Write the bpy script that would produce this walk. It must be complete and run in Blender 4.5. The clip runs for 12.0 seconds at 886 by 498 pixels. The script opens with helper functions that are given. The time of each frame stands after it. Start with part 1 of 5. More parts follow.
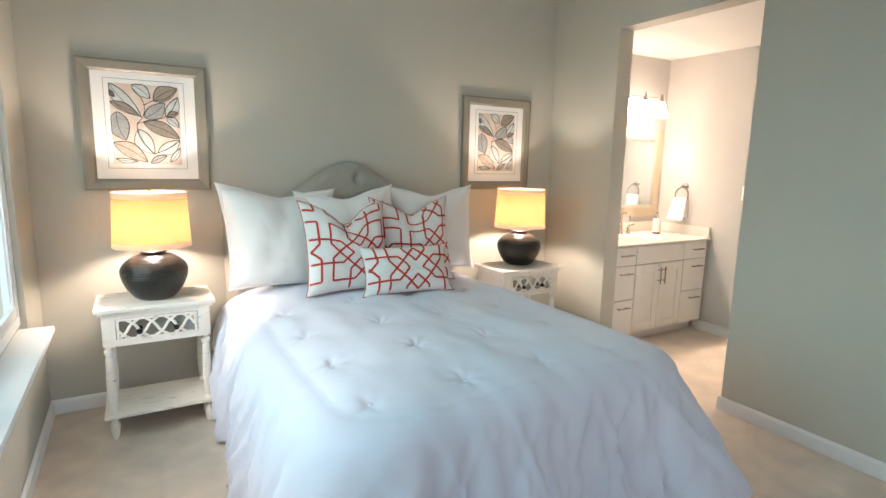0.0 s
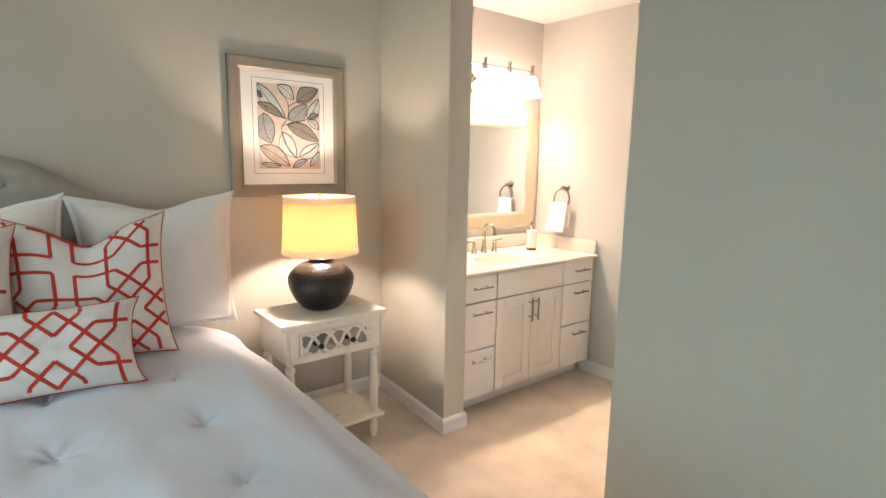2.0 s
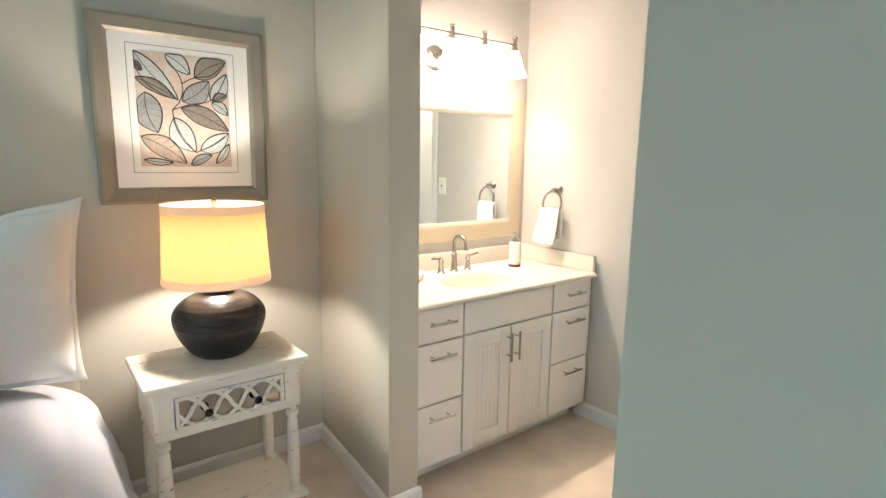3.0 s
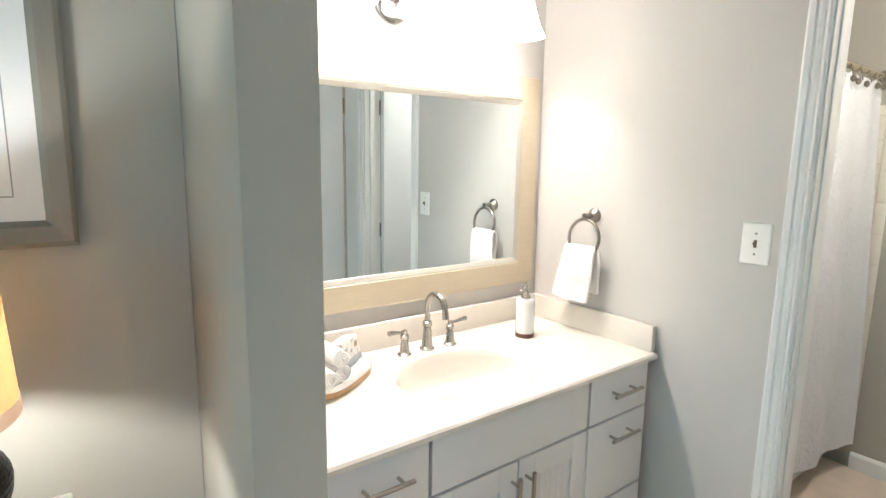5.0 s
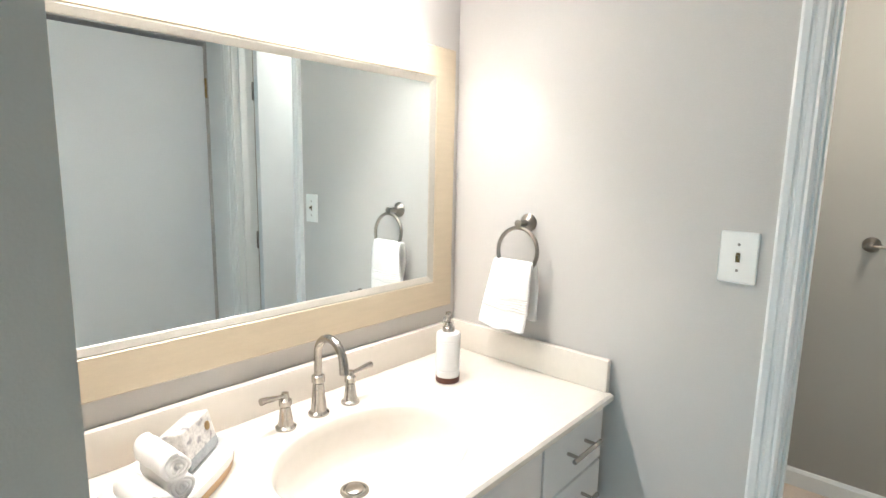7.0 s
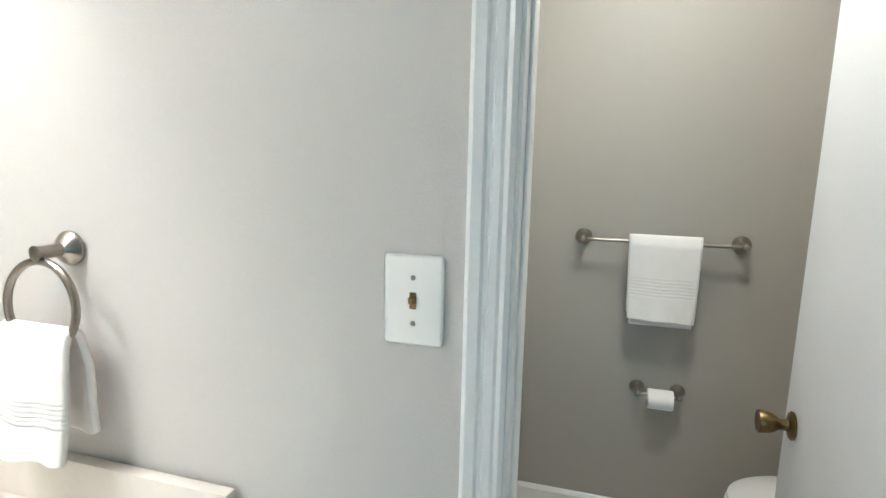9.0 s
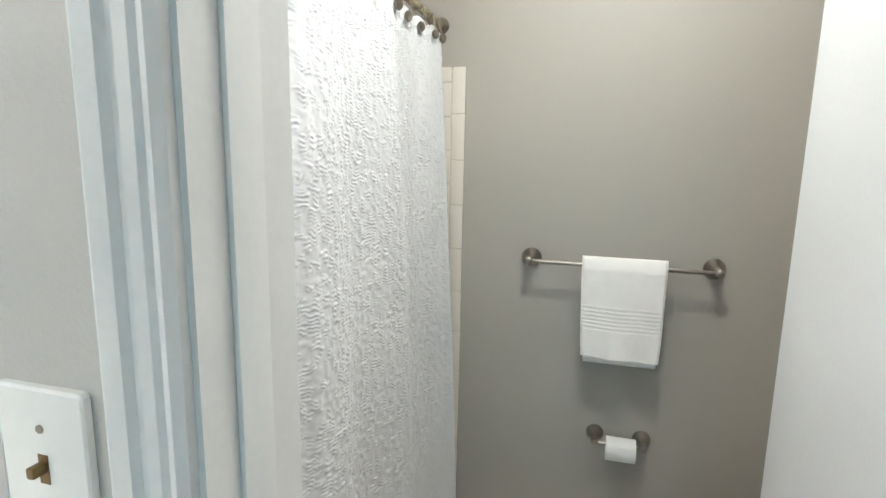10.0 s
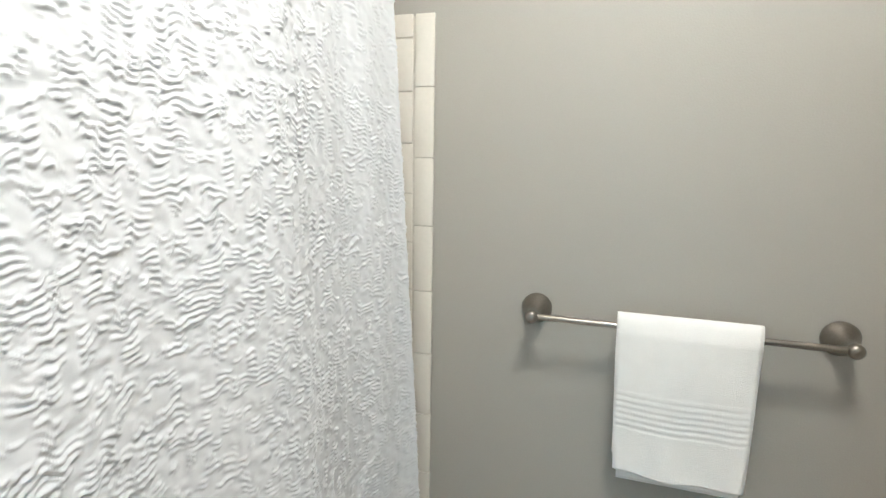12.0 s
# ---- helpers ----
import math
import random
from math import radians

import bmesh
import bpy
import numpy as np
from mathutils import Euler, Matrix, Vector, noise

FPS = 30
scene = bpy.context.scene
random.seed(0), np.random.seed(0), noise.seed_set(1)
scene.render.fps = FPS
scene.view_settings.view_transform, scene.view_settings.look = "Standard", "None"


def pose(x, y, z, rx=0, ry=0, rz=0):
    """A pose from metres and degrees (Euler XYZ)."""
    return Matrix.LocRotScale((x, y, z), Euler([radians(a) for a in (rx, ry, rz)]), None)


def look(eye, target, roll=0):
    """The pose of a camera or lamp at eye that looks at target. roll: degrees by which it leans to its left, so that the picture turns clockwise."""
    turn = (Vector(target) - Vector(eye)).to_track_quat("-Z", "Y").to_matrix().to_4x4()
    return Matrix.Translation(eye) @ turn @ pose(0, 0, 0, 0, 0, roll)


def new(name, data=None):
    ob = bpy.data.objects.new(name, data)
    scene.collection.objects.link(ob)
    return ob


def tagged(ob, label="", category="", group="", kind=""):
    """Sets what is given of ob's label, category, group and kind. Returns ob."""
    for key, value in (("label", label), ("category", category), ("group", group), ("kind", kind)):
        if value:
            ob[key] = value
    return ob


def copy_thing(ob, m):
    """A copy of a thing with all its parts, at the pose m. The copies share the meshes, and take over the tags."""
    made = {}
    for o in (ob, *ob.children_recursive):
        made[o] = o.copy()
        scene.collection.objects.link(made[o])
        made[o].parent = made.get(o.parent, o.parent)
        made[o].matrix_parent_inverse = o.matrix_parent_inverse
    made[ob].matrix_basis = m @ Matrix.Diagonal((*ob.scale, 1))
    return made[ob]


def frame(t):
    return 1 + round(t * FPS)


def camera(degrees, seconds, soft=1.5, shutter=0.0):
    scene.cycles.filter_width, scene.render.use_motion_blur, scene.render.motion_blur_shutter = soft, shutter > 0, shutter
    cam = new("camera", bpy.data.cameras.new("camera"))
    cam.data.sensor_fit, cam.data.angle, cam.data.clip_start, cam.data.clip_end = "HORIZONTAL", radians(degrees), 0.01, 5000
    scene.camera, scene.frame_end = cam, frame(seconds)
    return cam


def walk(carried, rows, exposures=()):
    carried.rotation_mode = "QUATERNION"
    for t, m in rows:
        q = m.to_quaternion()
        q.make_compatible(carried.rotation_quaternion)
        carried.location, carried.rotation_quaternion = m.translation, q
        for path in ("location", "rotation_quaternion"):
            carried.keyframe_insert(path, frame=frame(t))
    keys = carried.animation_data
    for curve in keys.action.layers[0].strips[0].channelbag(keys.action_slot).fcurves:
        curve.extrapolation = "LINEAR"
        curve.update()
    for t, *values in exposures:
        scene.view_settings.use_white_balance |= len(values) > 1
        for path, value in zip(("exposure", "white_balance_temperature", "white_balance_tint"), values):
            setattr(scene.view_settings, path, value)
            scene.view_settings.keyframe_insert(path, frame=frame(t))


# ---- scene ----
cam = camera(79.4, 12.0)
METRES, EYE, TILT, LEAN, TURN = 5.70, 1.46, 0.0, 0.0, -30.2
ROWS = [
    (0.0, 0.0, 0.0, 0.0, 0.2, -9.31, -1.21),
    (0.5, 0.0242, 0.0527, -0.0016, -3.96, -9.26, -1.21),
    (1.0, 0.0554, 0.1118, -0.0033, -6.54, -9.23, -1.14),
    (1.5, 0.0973, 0.172, -0.007, -7.95, -9.16, -1.0),
    (2.0, 0.1415, 0.2269, -0.0018, -8.15, -9.32, -0.98),
    (2.5, 0.1733, 0.2875, -0.0008, -8.0, -9.37, -0.91),
    (3.0, 0.2012, 0.3467, -0.0033, -7.68, -9.52, -0.9),
    (3.5, 0.2204, 0.4051, -0.002, -7.25, -9.42, -0.76),
    (5.5, 0.2541, 0.5659, 0.0016, -6.51, -9.22, -0.91),
    (6.0, 0.2513, 0.5886, 0.0015, -8.54, -9.19, -0.99),
    (6.5, 0.2519, 0.6016, -0.002, -12.46, -9.02, -1.1),
    (8.5, 0.3313, 0.6849, -0.0027, -38.53, -9.38, -1.16),
    (9.0, 0.3647, 0.6934, -0.0056, -43.29, -9.4, -1.18),
    (9.5, 0.4003, 0.6961, -0.0013, -45.05, -9.46, -1.09),
    (10.0, 0.4333, 0.7063, 0.0014, -43.92, -9.7, -1.01),
    (10.5, 0.4562, 0.7184, 0.0075, -40.91, -9.76, -0.95),
    (11.0, 0.475, 0.7291, 0.0075, -37.99, -9.75, -0.87),
    (11.5, 0.4994, 0.7448, 0.0053, -37.4, -9.81, -0.85),
    (12.0, 0.5264, 0.7672, 0.0007, -41.36, -9.79, -0.91),
]
WINDOW_W, REAR_W, VANITY_GLOW, DOME_GLOW, LAMP_W, BULB_W = 14.5, 13.5, 12.8, 80.0, 25.0, 3.7
EXPOSURES = [(0, 0.45, 6850, 17), (0.5, 0.44, 7150, 20), (1.5, 0.47, 7500, 24), (2.5, 0.46, 6900, 14), (3.7, 0.33, 6000, 8), (5.3, 0.22, 5500, 6), (6.7, 0.17, 5450, 6), (8.3, 0.02, 5230, 4),
             (9.0, 0.05, 5200, 3), (9.8, 0.12, 5180, 3), (10.5, 0.16, 5160, 4), (11.0, 0.28, 5150, 4), (12, 0.34, 5170, 4)]
walk(cam, [(t, pose(0, 0, EYE, TILT, LEAN, TURN) @ pose(METRES * x, METRES * y, METRES * z, 90 + pitch, roll, yaw)) for t, x, y, z, yaw, pitch, roll in ROWS], EXPOSURES)

# ---- world, sun, large lights ----
world = bpy.data.worlds.new("sky")
scene.world = world
world.use_nodes = True
wn = world.node_tree.nodes
sky = wn.new("ShaderNodeTexSky")
sky.sky_type = "NISHITA"
sky.sun_disc = False
sky.sun_elevation = radians(40)
sky.sun_rotation = radians(200)
wn["Background"].inputs["Strength"].default_value = 0.15
world.node_tree.links.new(sky.outputs["Color"], wn["Background"].inputs["Color"])


def lamp(name, kind, m, energy, color, size=0.1, size_y=None):
    d = bpy.data.lights.new(name, kind)
    d.energy, d.color = energy, color
    if kind == "AREA":
        d.shape, d.size, d.size_y = "RECTANGLE", size, size_y or size
    elif kind == "SUN":
        d.angle = size
    else:
        d.shadow_soft_size = size
    ob = new(name, d)
    ob.matrix_world = m
    return ob


lamp("sun", "SUN", look((-6, -3, 6), (0, 1, 0)), 0.8, (1.0, 0.96, 0.9), radians(12))
# daylight in the window's opening, shining into the room
lamp("window_daylight", "AREA", look((-0.66, 1.87, 1.45), (1.0, 1.82, 0.55)), WINDOW_W, (0.46, 0.82, 0.92), 2.2, 1.6)
# added fill light in an unseen rear window, behind the walk's start
lamp("rear_fill_light", "AREA", look((1.1, -2.80, 1.30), (1.3, 1.0, 0.7)), REAR_W, (0.68, 0.79, 1.0), 2.2, 1.6)

# ---- materials ----


def mat(name, color, rough=0.6, metal=0.0, var=0.06, scale=6.0, fine=120.0, bump=0.0, bump_scale=None, spec=0.5,
        stretch=(1, 1, 1), sheen=0.0, stain=None, stain_amount=0.0, stain_scale=9.0, coat=0.0, emit=None, emit_strength=0.0, trans=0.0):
    m = bpy.data.materials.new(name)
    m.use_nodes = True
    n, l = m.node_tree.nodes, m.node_tree.links
    b = n["Principled BSDF"]
    co = n.new("ShaderNodeTexCoord")
    mp = n.new("ShaderNodeMapping")
    mp.inputs["Scale"].default_value = stretch
    l.new(co.outputs["Object"], mp.inputs["Vector"])
    big, small = n.new("ShaderNodeTexNoise"), n.new("ShaderNodeTexNoise")
    for t, s, dt in ((big, scale, 4), (small, fine, 2)):
        t.inputs["Scale"].default_value = s
        t.inputs["Detail"].default_value = dt
        l.new(mp.outputs["Vector"], t.inputs["Vector"])
    mixn = n.new("ShaderNodeMath")
    mixn.operation = "ADD"
    l.new(big.outputs["Fac"], mixn.inputs[0])
    l.new(small.outputs["Fac"], mixn.inputs[1])
    rng = n.new("ShaderNodeMapRange")
    rng.inputs["From Min"].default_value, rng.inputs["From Max"].default_value = 0.6, 1.4
    rng.inputs["To Min"].default_value, rng.inputs["To Max"].default_value = 1 - var, 1 + var
    l.new(mixn.outputs[0], rng.inputs["Value"])
    mul = n.new("ShaderNodeVectorMath")
    mul.operation = "SCALE"
    mul.inputs[0].default_value = color
    l.new(rng.outputs["Result"], mul.inputs["Scale"])
    out = mul.outputs["Vector"]
    if stain:
        st = n.new("ShaderNodeTexNoise")
        st.inputs["Scale"].default_value, st.inputs["Detail"].default_value = stain_scale, 8
        l.new(mp.outputs["Vector"], st.inputs["Vector"])
        r2 = n.new("ShaderNodeMapRange")
        r2.inputs["From Min"].default_value, r2.inputs["From Max"].default_value = 1 - stain_amount - 0.03, 1 - stain_amount + 0.06
        l.new(st.outputs["Fac"], r2.inputs["Value"])
        mx = n.new("ShaderNodeMix")
        mx.data_type = "RGBA"
        l.new(r2.outputs["Result"], mx.inputs["Factor"])
        l.new(out, mx.inputs["A"])
        mx.inputs["B"].default_value = (*stain, 1)
        out = mx.outputs["Result"]
    l.new(out, b.inputs["Base Color"])
    b.inputs["Roughness"].default_value, b.inputs["Metallic"].default_value = rough, metal
    b.inputs["Specular IOR Level"].default_value = spec
    b.inputs["Sheen Weight"].default_value, b.inputs["Coat Weight"].default_value = sheen, coat
    b.inputs["Transmission Weight"].default_value = trans
    if emit:
        b.inputs["Emission Color"].default_value = (*emit, 1)
        b.inputs["Emission Strength"].default_value = emit_strength
    if bump:
        bp = n.new("ShaderNodeBump")
        bp.inputs["Strength"].default_value, bp.inputs["Distance"].default_value = bump, 0.004
        src = small
        if bump_scale:
            src = n.new("ShaderNodeTexNoise")
            src.inputs["Scale"].default_value, src.inputs["Detail"].default_value = bump_scale, 3
            l.new(mp.outputs["Vector"], src.inputs["Vector"])
        l.new(src.outputs["Fac"], bp.inputs["Height"])
        l.new(bp.outputs["Normal"], b.inputs["Normal"])
    return m


WALL = mat("greige_wall_paint", (0.515, 0.492, 0.42), 0.55, var=0.025, scale=2.0, fine=300, bump=0.12, spec=0.35)
TAUPE = mat("taupe_wall_paint", (0.385, 0.365, 0.32), 0.5, var=0.03, scale=2.0, fine=300, bump=0.12, spec=0.4)
BATHWALL = mat("pale_grey_bath_paint", (0.575, 0.55, 0.515), 0.5, var=0.025, scale=2.0, fine=300, bump=0.12, spec=0.4)
CEIL = mat("ceiling_paint", (0.84, 0.82, 0.79), 0.8, var=0.02, scale=2, fine=200, bump=0.1)
TRIM = mat("white_trim_paint", (0.78, 0.78, 0.76), 0.35, var=0.03, scale=5, fine=150)
DOOR = mat("white_door_paint", (0.82, 0.83, 0.84), 0.38, var=0.03, scale=3, fine=160, bump=0.05)
CARPET = mat("beige_carpet", (0.76, 0.64, 0.52), 0.95, var=0.22, scale=6, fine=420, bump=0.9, bump_scale=420, sheen=0.2, spec=0.1)
COTTON = mat("white_cotton", (0.63, 0.65, 0.73), 0.9, var=0.02, scale=8, fine=500, bump=0.35, bump_scale=22, sheen=0.3, spec=0.2)
SHAMCLOTH = mat("white_sham_cotton", (0.775, 0.75, 0.71), 0.9, var=0.02, scale=8, fine=500, bump=0.06, bump_scale=30, sheen=0.3, spec=0.2)
PRINTCLOTH = mat("ivory_pillow_cotton", (0.72, 0.69, 0.645), 0.9, var=0.03, scale=12, fine=600, bump=0.2, bump_scale=600, spec=0.2)
REDCLOTH = mat("red_embroidery", (0.55, 0.055, 0.035), 0.85, var=0.12, scale=30, fine=700, spec=0.2)
SKIRT = mat("bed_skirt_cotton", (0.72, 0.74, 0.78), 0.9, var=0.03, scale=10, fine=400, stretch=(6, 6, 1))
LINEN = mat("taupe_linen", (0.36, 0.33, 0.28), 0.9, var=0.10, scale=25, fine=700, bump=0.35, bump_scale=500, sheen=0.2, spec=0.15)
WHITEWASH = mat("whitewashed_wood", (0.82, 0.77, 0.68), 0.6, var=0.07, scale=6, fine=90, bump=0.25, stretch=(1.2, 6, 6),
                stain=(0.22, 0.15, 0.11), stain_amount=0.325, stain_scale=11)
DARKMETAL = mat("dark_bronze_ceramic", (0.022, 0.020, 0.018), 0.33, 0.25, var=0.35, scale=14, fine=70, bump=0.5, bump_scale=60)
KNOBDARK = mat("black_iron", (0.02, 0.018, 0.016), 0.45, 0.6, var=0.2)
FRAMEWOOD = mat("champagne_frame", (0.27, 0.24, 0.19), 0.42, 0.25, var=0.08, scale=12, fine=140, stretch=(6, 6, 1))
MATBOARD = mat("white_mat_board", (0.82, 0.81, 0.78), 0.85, var=0.01)
PAPER = mat("art_paper", (0.68, 0.70, 0.69), 0.85, var=0.03, scale=15)
INK = mat("dark_ink", (0.05, 0.045, 0.045), 0.8, var=0.2)
LEAFS = [mat("leaf_ink", c, 0.85, var=0.22, scale=30, fine=160) for c in
         ((0.27, 0.235, 0.19), (0.33, 0.34, 0.33), (0.44, 0.36, 0.29), (0.50, 0.54, 0.52), (0.15, 0.14, 0.13))]
BRUSHED = mat("brushed_nickel", (0.44, 0.415, 0.38), 0.24, 1.0, var=0.08, scale=40, fine=300, stretch=(1, 1, 6))
DARKNICKEL = mat("aged_nickel", (0.33, 0.30, 0.26), 0.30, 1.0, var=0.12, scale=40, fine=300)
BRASS = mat("antique_brass", (0.38, 0.26, 0.11), 0.32, 1.0, var=0.15, scale=30)
KNOBBRASS = mat("aged_brass_knob", (0.17, 0.12, 0.055), 0.30, 1.0, var=0.2, scale=30)
BRASSROD = mat("pale_brass_rod", (0.62, 0.55, 0.36), 0.30, 1.0, var=0.08, scale=20)
VANITYPAINT = mat("white_cabinet_paint", (0.80, 0.79, 0.765), 0.42, var=0.02, scale=4, fine=140)
# shade in the gaps between vanity fronts, put into the body's colour
GAPDARK = mat("cabinet_shadow_frame", (0.30, 0.27, 0.24), 0.6, var=0.05)
MARBLE = mat("cultured_marble", (0.735, 0.685, 0.605), 0.18, var=0.025, scale=5, fine=60, coat=0.3)
MIRRORFRAME = mat("pale_gold_frame", (0.62, 0.532, 0.385), 0.38, 0.25, var=0.05, scale=10, fine=160, stretch=(1, 8, 8))
FRAMELIP = mat("silver_frame_lip", (0.55, 0.52, 0.45), 0.34, 0.4, var=0.05, scale=10, fine=160)
# mirror colour darkened to stand in for the drawer's dark reflections
DARKMIRROR = mat("darkened_mirror", (0.42, 0.42, 0.41), 0.08, 1.0, var=0.12, scale=25)
TERRY = mat("white_terry", (0.92, 0.895, 0.855), 0.95, var=0.03, scale=30, fine=700, bump=0.45, bump_scale=700, sheen=0.4, spec=0.1)
CERAMIC = mat("white_ceramic", (0.80, 0.79, 0.77), 0.2, var=0.015, coat=0.4)
WOODRED = mat("dark_red_wood", (0.13, 0.045, 0.025), 0.45, var=0.2, scale=30)
BAMBOO = mat("bamboo", (0.52, 0.33, 0.15), 0.45, var=0.12, scale=20, stretch=(1, 6, 6))
PLASTIC = mat("white_plastic", (0.88, 0.87, 0.83), 0.3, var=0.01)
WALLTILE = mat("cream_wall_tile", (0.74, 0.70, 0.62), 0.18, var=0.03, scale=5, coat=0.5)
GROUT = mat("grout", (0.60, 0.56, 0.49), 0.9, var=0.08, scale=60)
SOAPWRAP = mat("printed_soap_wrap", (0.60, 0.57, 0.52), 0.6, var=0.30, scale=45, fine=200, stain=(0.30, 0.28, 0.27), stain_amount=0.42, stain_scale=50)
FLOORGRASS = mat("lawn", (0.10, 0.16, 0.06), 0.95, var=0.3, scale=2)

HAZE = mat("bright_haze", (0.2, 0.3, 0.32), 1.0, var=0.2, scale=0.05, fine=0.6, emit=(0.50, 0.92, 1.0), emit_strength=1.5)

MIRROR = bpy.data.materials.new("mirror_glass")
MIRROR.use_nodes = True
MIRROR.node_tree.nodes["Principled BSDF"].inputs["Base Color"].default_value = (0.82, 0.885, 0.90, 1)
MIRROR.node_tree.nodes["Principled BSDF"].inputs["Metallic"].default_value = 1.0
MIRROR.node_tree.nodes["Principled BSDF"].inputs["Roughness"].default_value = 0.01

GLASS = bpy.data.materials.new("window_glass")
GLASS.use_nodes = True
g = GLASS.node_tree.nodes["Principled BSDF"]
g.inputs["Base Color"].default_value = (0.95, 0.99, 1.0, 1)
g.inputs["Transmission Weight"].default_value = 1.0
g.inputs["Roughness"].default_value = 0.0
g.inputs["IOR"].default_value = 1.02


def shade_cloth(name, color, share):
    """Lamp shade fabric that lets the bulb's light through."""
    m = bpy.data.materials.new(name)
    m.use_nodes = True
    n, l = m.node_tree.nodes, m.node_tree.links
    n.remove(n["Principled BSDF"])
    d, t, mx = n.new("ShaderNodeBsdfDiffuse"), n.new("ShaderNodeBsdfTranslucent"), n.new("ShaderNodeMixShader")
    co, tx, rg, sc = n.new("ShaderNodeTexCoord"), n.new("ShaderNodeTexNoise"), n.new("ShaderNodeMapRange"), n.new("ShaderNodeVectorMath")
    tx.inputs["Scale"].default_value = 260
    l.new(co.outputs["Object"], tx.inputs["Vector"])
    l.new(tx.outputs["Fac"], rg.inputs["Value"])
    rg.inputs["To Min"].default_value, rg.inputs["To Max"].default_value = 0.9, 1.1
    sc.operation = "SCALE"
    sc.inputs[0].default_value = color
    l.new(rg.outputs["Result"], sc.inputs["Scale"])
    l.new(sc.outputs["Vector"], d.inputs["Color"])
    l.new(sc.outputs["Vector"], t.inputs["Color"])
    mx.inputs["Fac"].default_value = share
    l.new(d.outputs[0], mx.inputs[1])
    l.new(t.outputs[0], mx.inputs[2])
    l.new(mx.outputs[0], n["Material Output"].inputs["Surface"])
    return m


SHADE = shade_cloth("lamp_shade_linen", (0.20, 0.108, 0.042), 0.50)
SHADEBAND = shade_cloth("lamp_shade_trim", (0.42, 0.29, 0.20), 0.13)


CURTAIN = mat("white_puckered_curtain", (0.74, 0.75, 0.765), 0.6, var=0.015, scale=6, fine=300, spec=0.35)
BULB = mat("lit_frosted_glass", (0.9, 0.9, 0.88), 0.3, emit=(1.0, 0.84, 0.71), emit_strength=VANITY_GLOW)
DOME = mat("lit_ceiling_dome", (0.9, 0.9, 0.88), 0.3, emit=(1.0, 0.84, 0.66), emit_strength=DOME_GLOW)

# ---- mesh helpers ----


def shade(me, angle=35):
    for p in me.polygons:
        p.use_smooth = True
    me.set_sharp_from_angle(angle=radians(angle))


def mesh_ob(name, bm, material, smooth=35):
    bmesh.ops.recalc_face_normals(bm, faces=bm.faces)
    me = bpy.data.meshes.new(name)
    bm.to_mesh(me)
    bm.free()
    me.materials.append(material)
    if smooth:
        shade(me, smooth)
    return new(name, me)


def part(name, bm, material, parent, label="", smooth=35):
    """One mesh object under a thing or a part, in the thing's own coordinates."""
    ob = mesh_ob(name, bm, material, smooth)
    ob.parent = parent
    return tagged(ob, label)


def thing(name, m, label, category, group="", kind=""):
    ob = new(name)
    ob.empty_display_size = 0.1
    ob.matrix_world = m
    return tagged(ob, label, category, group, kind)


def box(x0, x1, y0, y1, z0, z1, bevel=0.0, bm=None, seg=2):
    own = bmesh.new()
    bmesh.ops.create_cube(own, size=1.0, matrix=Matrix.Translation(((x0 + x1) / 2, (y0 + y1) / 2, (z0 + z1) / 2)) @ Matrix.Diagonal((x1 - x0, y1 - y0, z1 - z0, 1)))
    if bevel:
        bmesh.ops.bevel(own, geom=own.edges[:], offset=bevel, segments=seg, affect="EDGES", profile=0.6)
    return join(bm, own)


def join(bm, own):
    if bm is None:
        return own
    me = bpy.data.meshes.new("tmp")
    own.to_mesh(me)
    own.free()
    bm.from_mesh(me)
    bpy.data.meshes.remove(me)
    return bm


def lathe(profile, seg=32, m=Matrix(), bm=None):
    """Turn (radius, height) pairs round z; a radius of 0 closes an end."""
    own = bmesh.new()
    rings = []
    for r, z in profile:
        if r <= 1e-6:
            rings.append([own.verts.new((0, 0, z))])
        else:
            rings.append([own.verts.new((r * math.cos(2 * math.pi * i / seg), r * math.sin(2 * math.pi * i / seg), z)) for i in range(seg)])
    for a, b in zip(rings, rings[1:]):
        for i in range(seg):
            j = (i + 1) % seg
            if len(a) == 1 and len(b) > 1:
                own.faces.new((a[0], b[i], b[j]))
            elif len(b) == 1 and len(a) > 1:
                own.faces.new((a[i], b[0], a[j]))
            elif len(a) > 1:
                own.faces.new((a[i], b[i], b[j], a[j]))
    own.transform(m)
    return join(bm, own)


def tube(points, r, seg=12, bm=None, closed=False, radii=None, caps=True):
    """Round bar along points."""
    own = bmesh.new()
    pts = [Vector(p) for p in points]
    rings, up = [], None
    k = len(pts)
    for i, p in enumerate(pts):
        a = pts[(i - 1) % k] if closed or i else p
        b = pts[(i + 1) % k] if closed or i < k - 1 else p
        d = (b - a).normalized()
        if up is None:
            up = d.orthogonal().normalized()
        up = (up - d * up.dot(d)).normalized()
        side = d.cross(up)
        rr = radii[i] if radii else r
        rings.append([own.verts.new(p + rr * (math.cos(2 * math.pi * j / seg) * up + math.sin(2 * math.pi * j / seg) * side)) for j in range(seg)])
    pairs = list(zip(rings, rings[1:])) + ([(rings[-1], rings[0])] if closed else [])
    for a, b in pairs:
        for j in range(seg):
            own.faces.new((a[j], a[(j + 1) % seg], b[(j + 1) % seg], b[j]))
    if not closed and caps:
        own.faces.new(rings[0][::-1])
        own.faces.new(rings[-1])
    return join(bm, own)


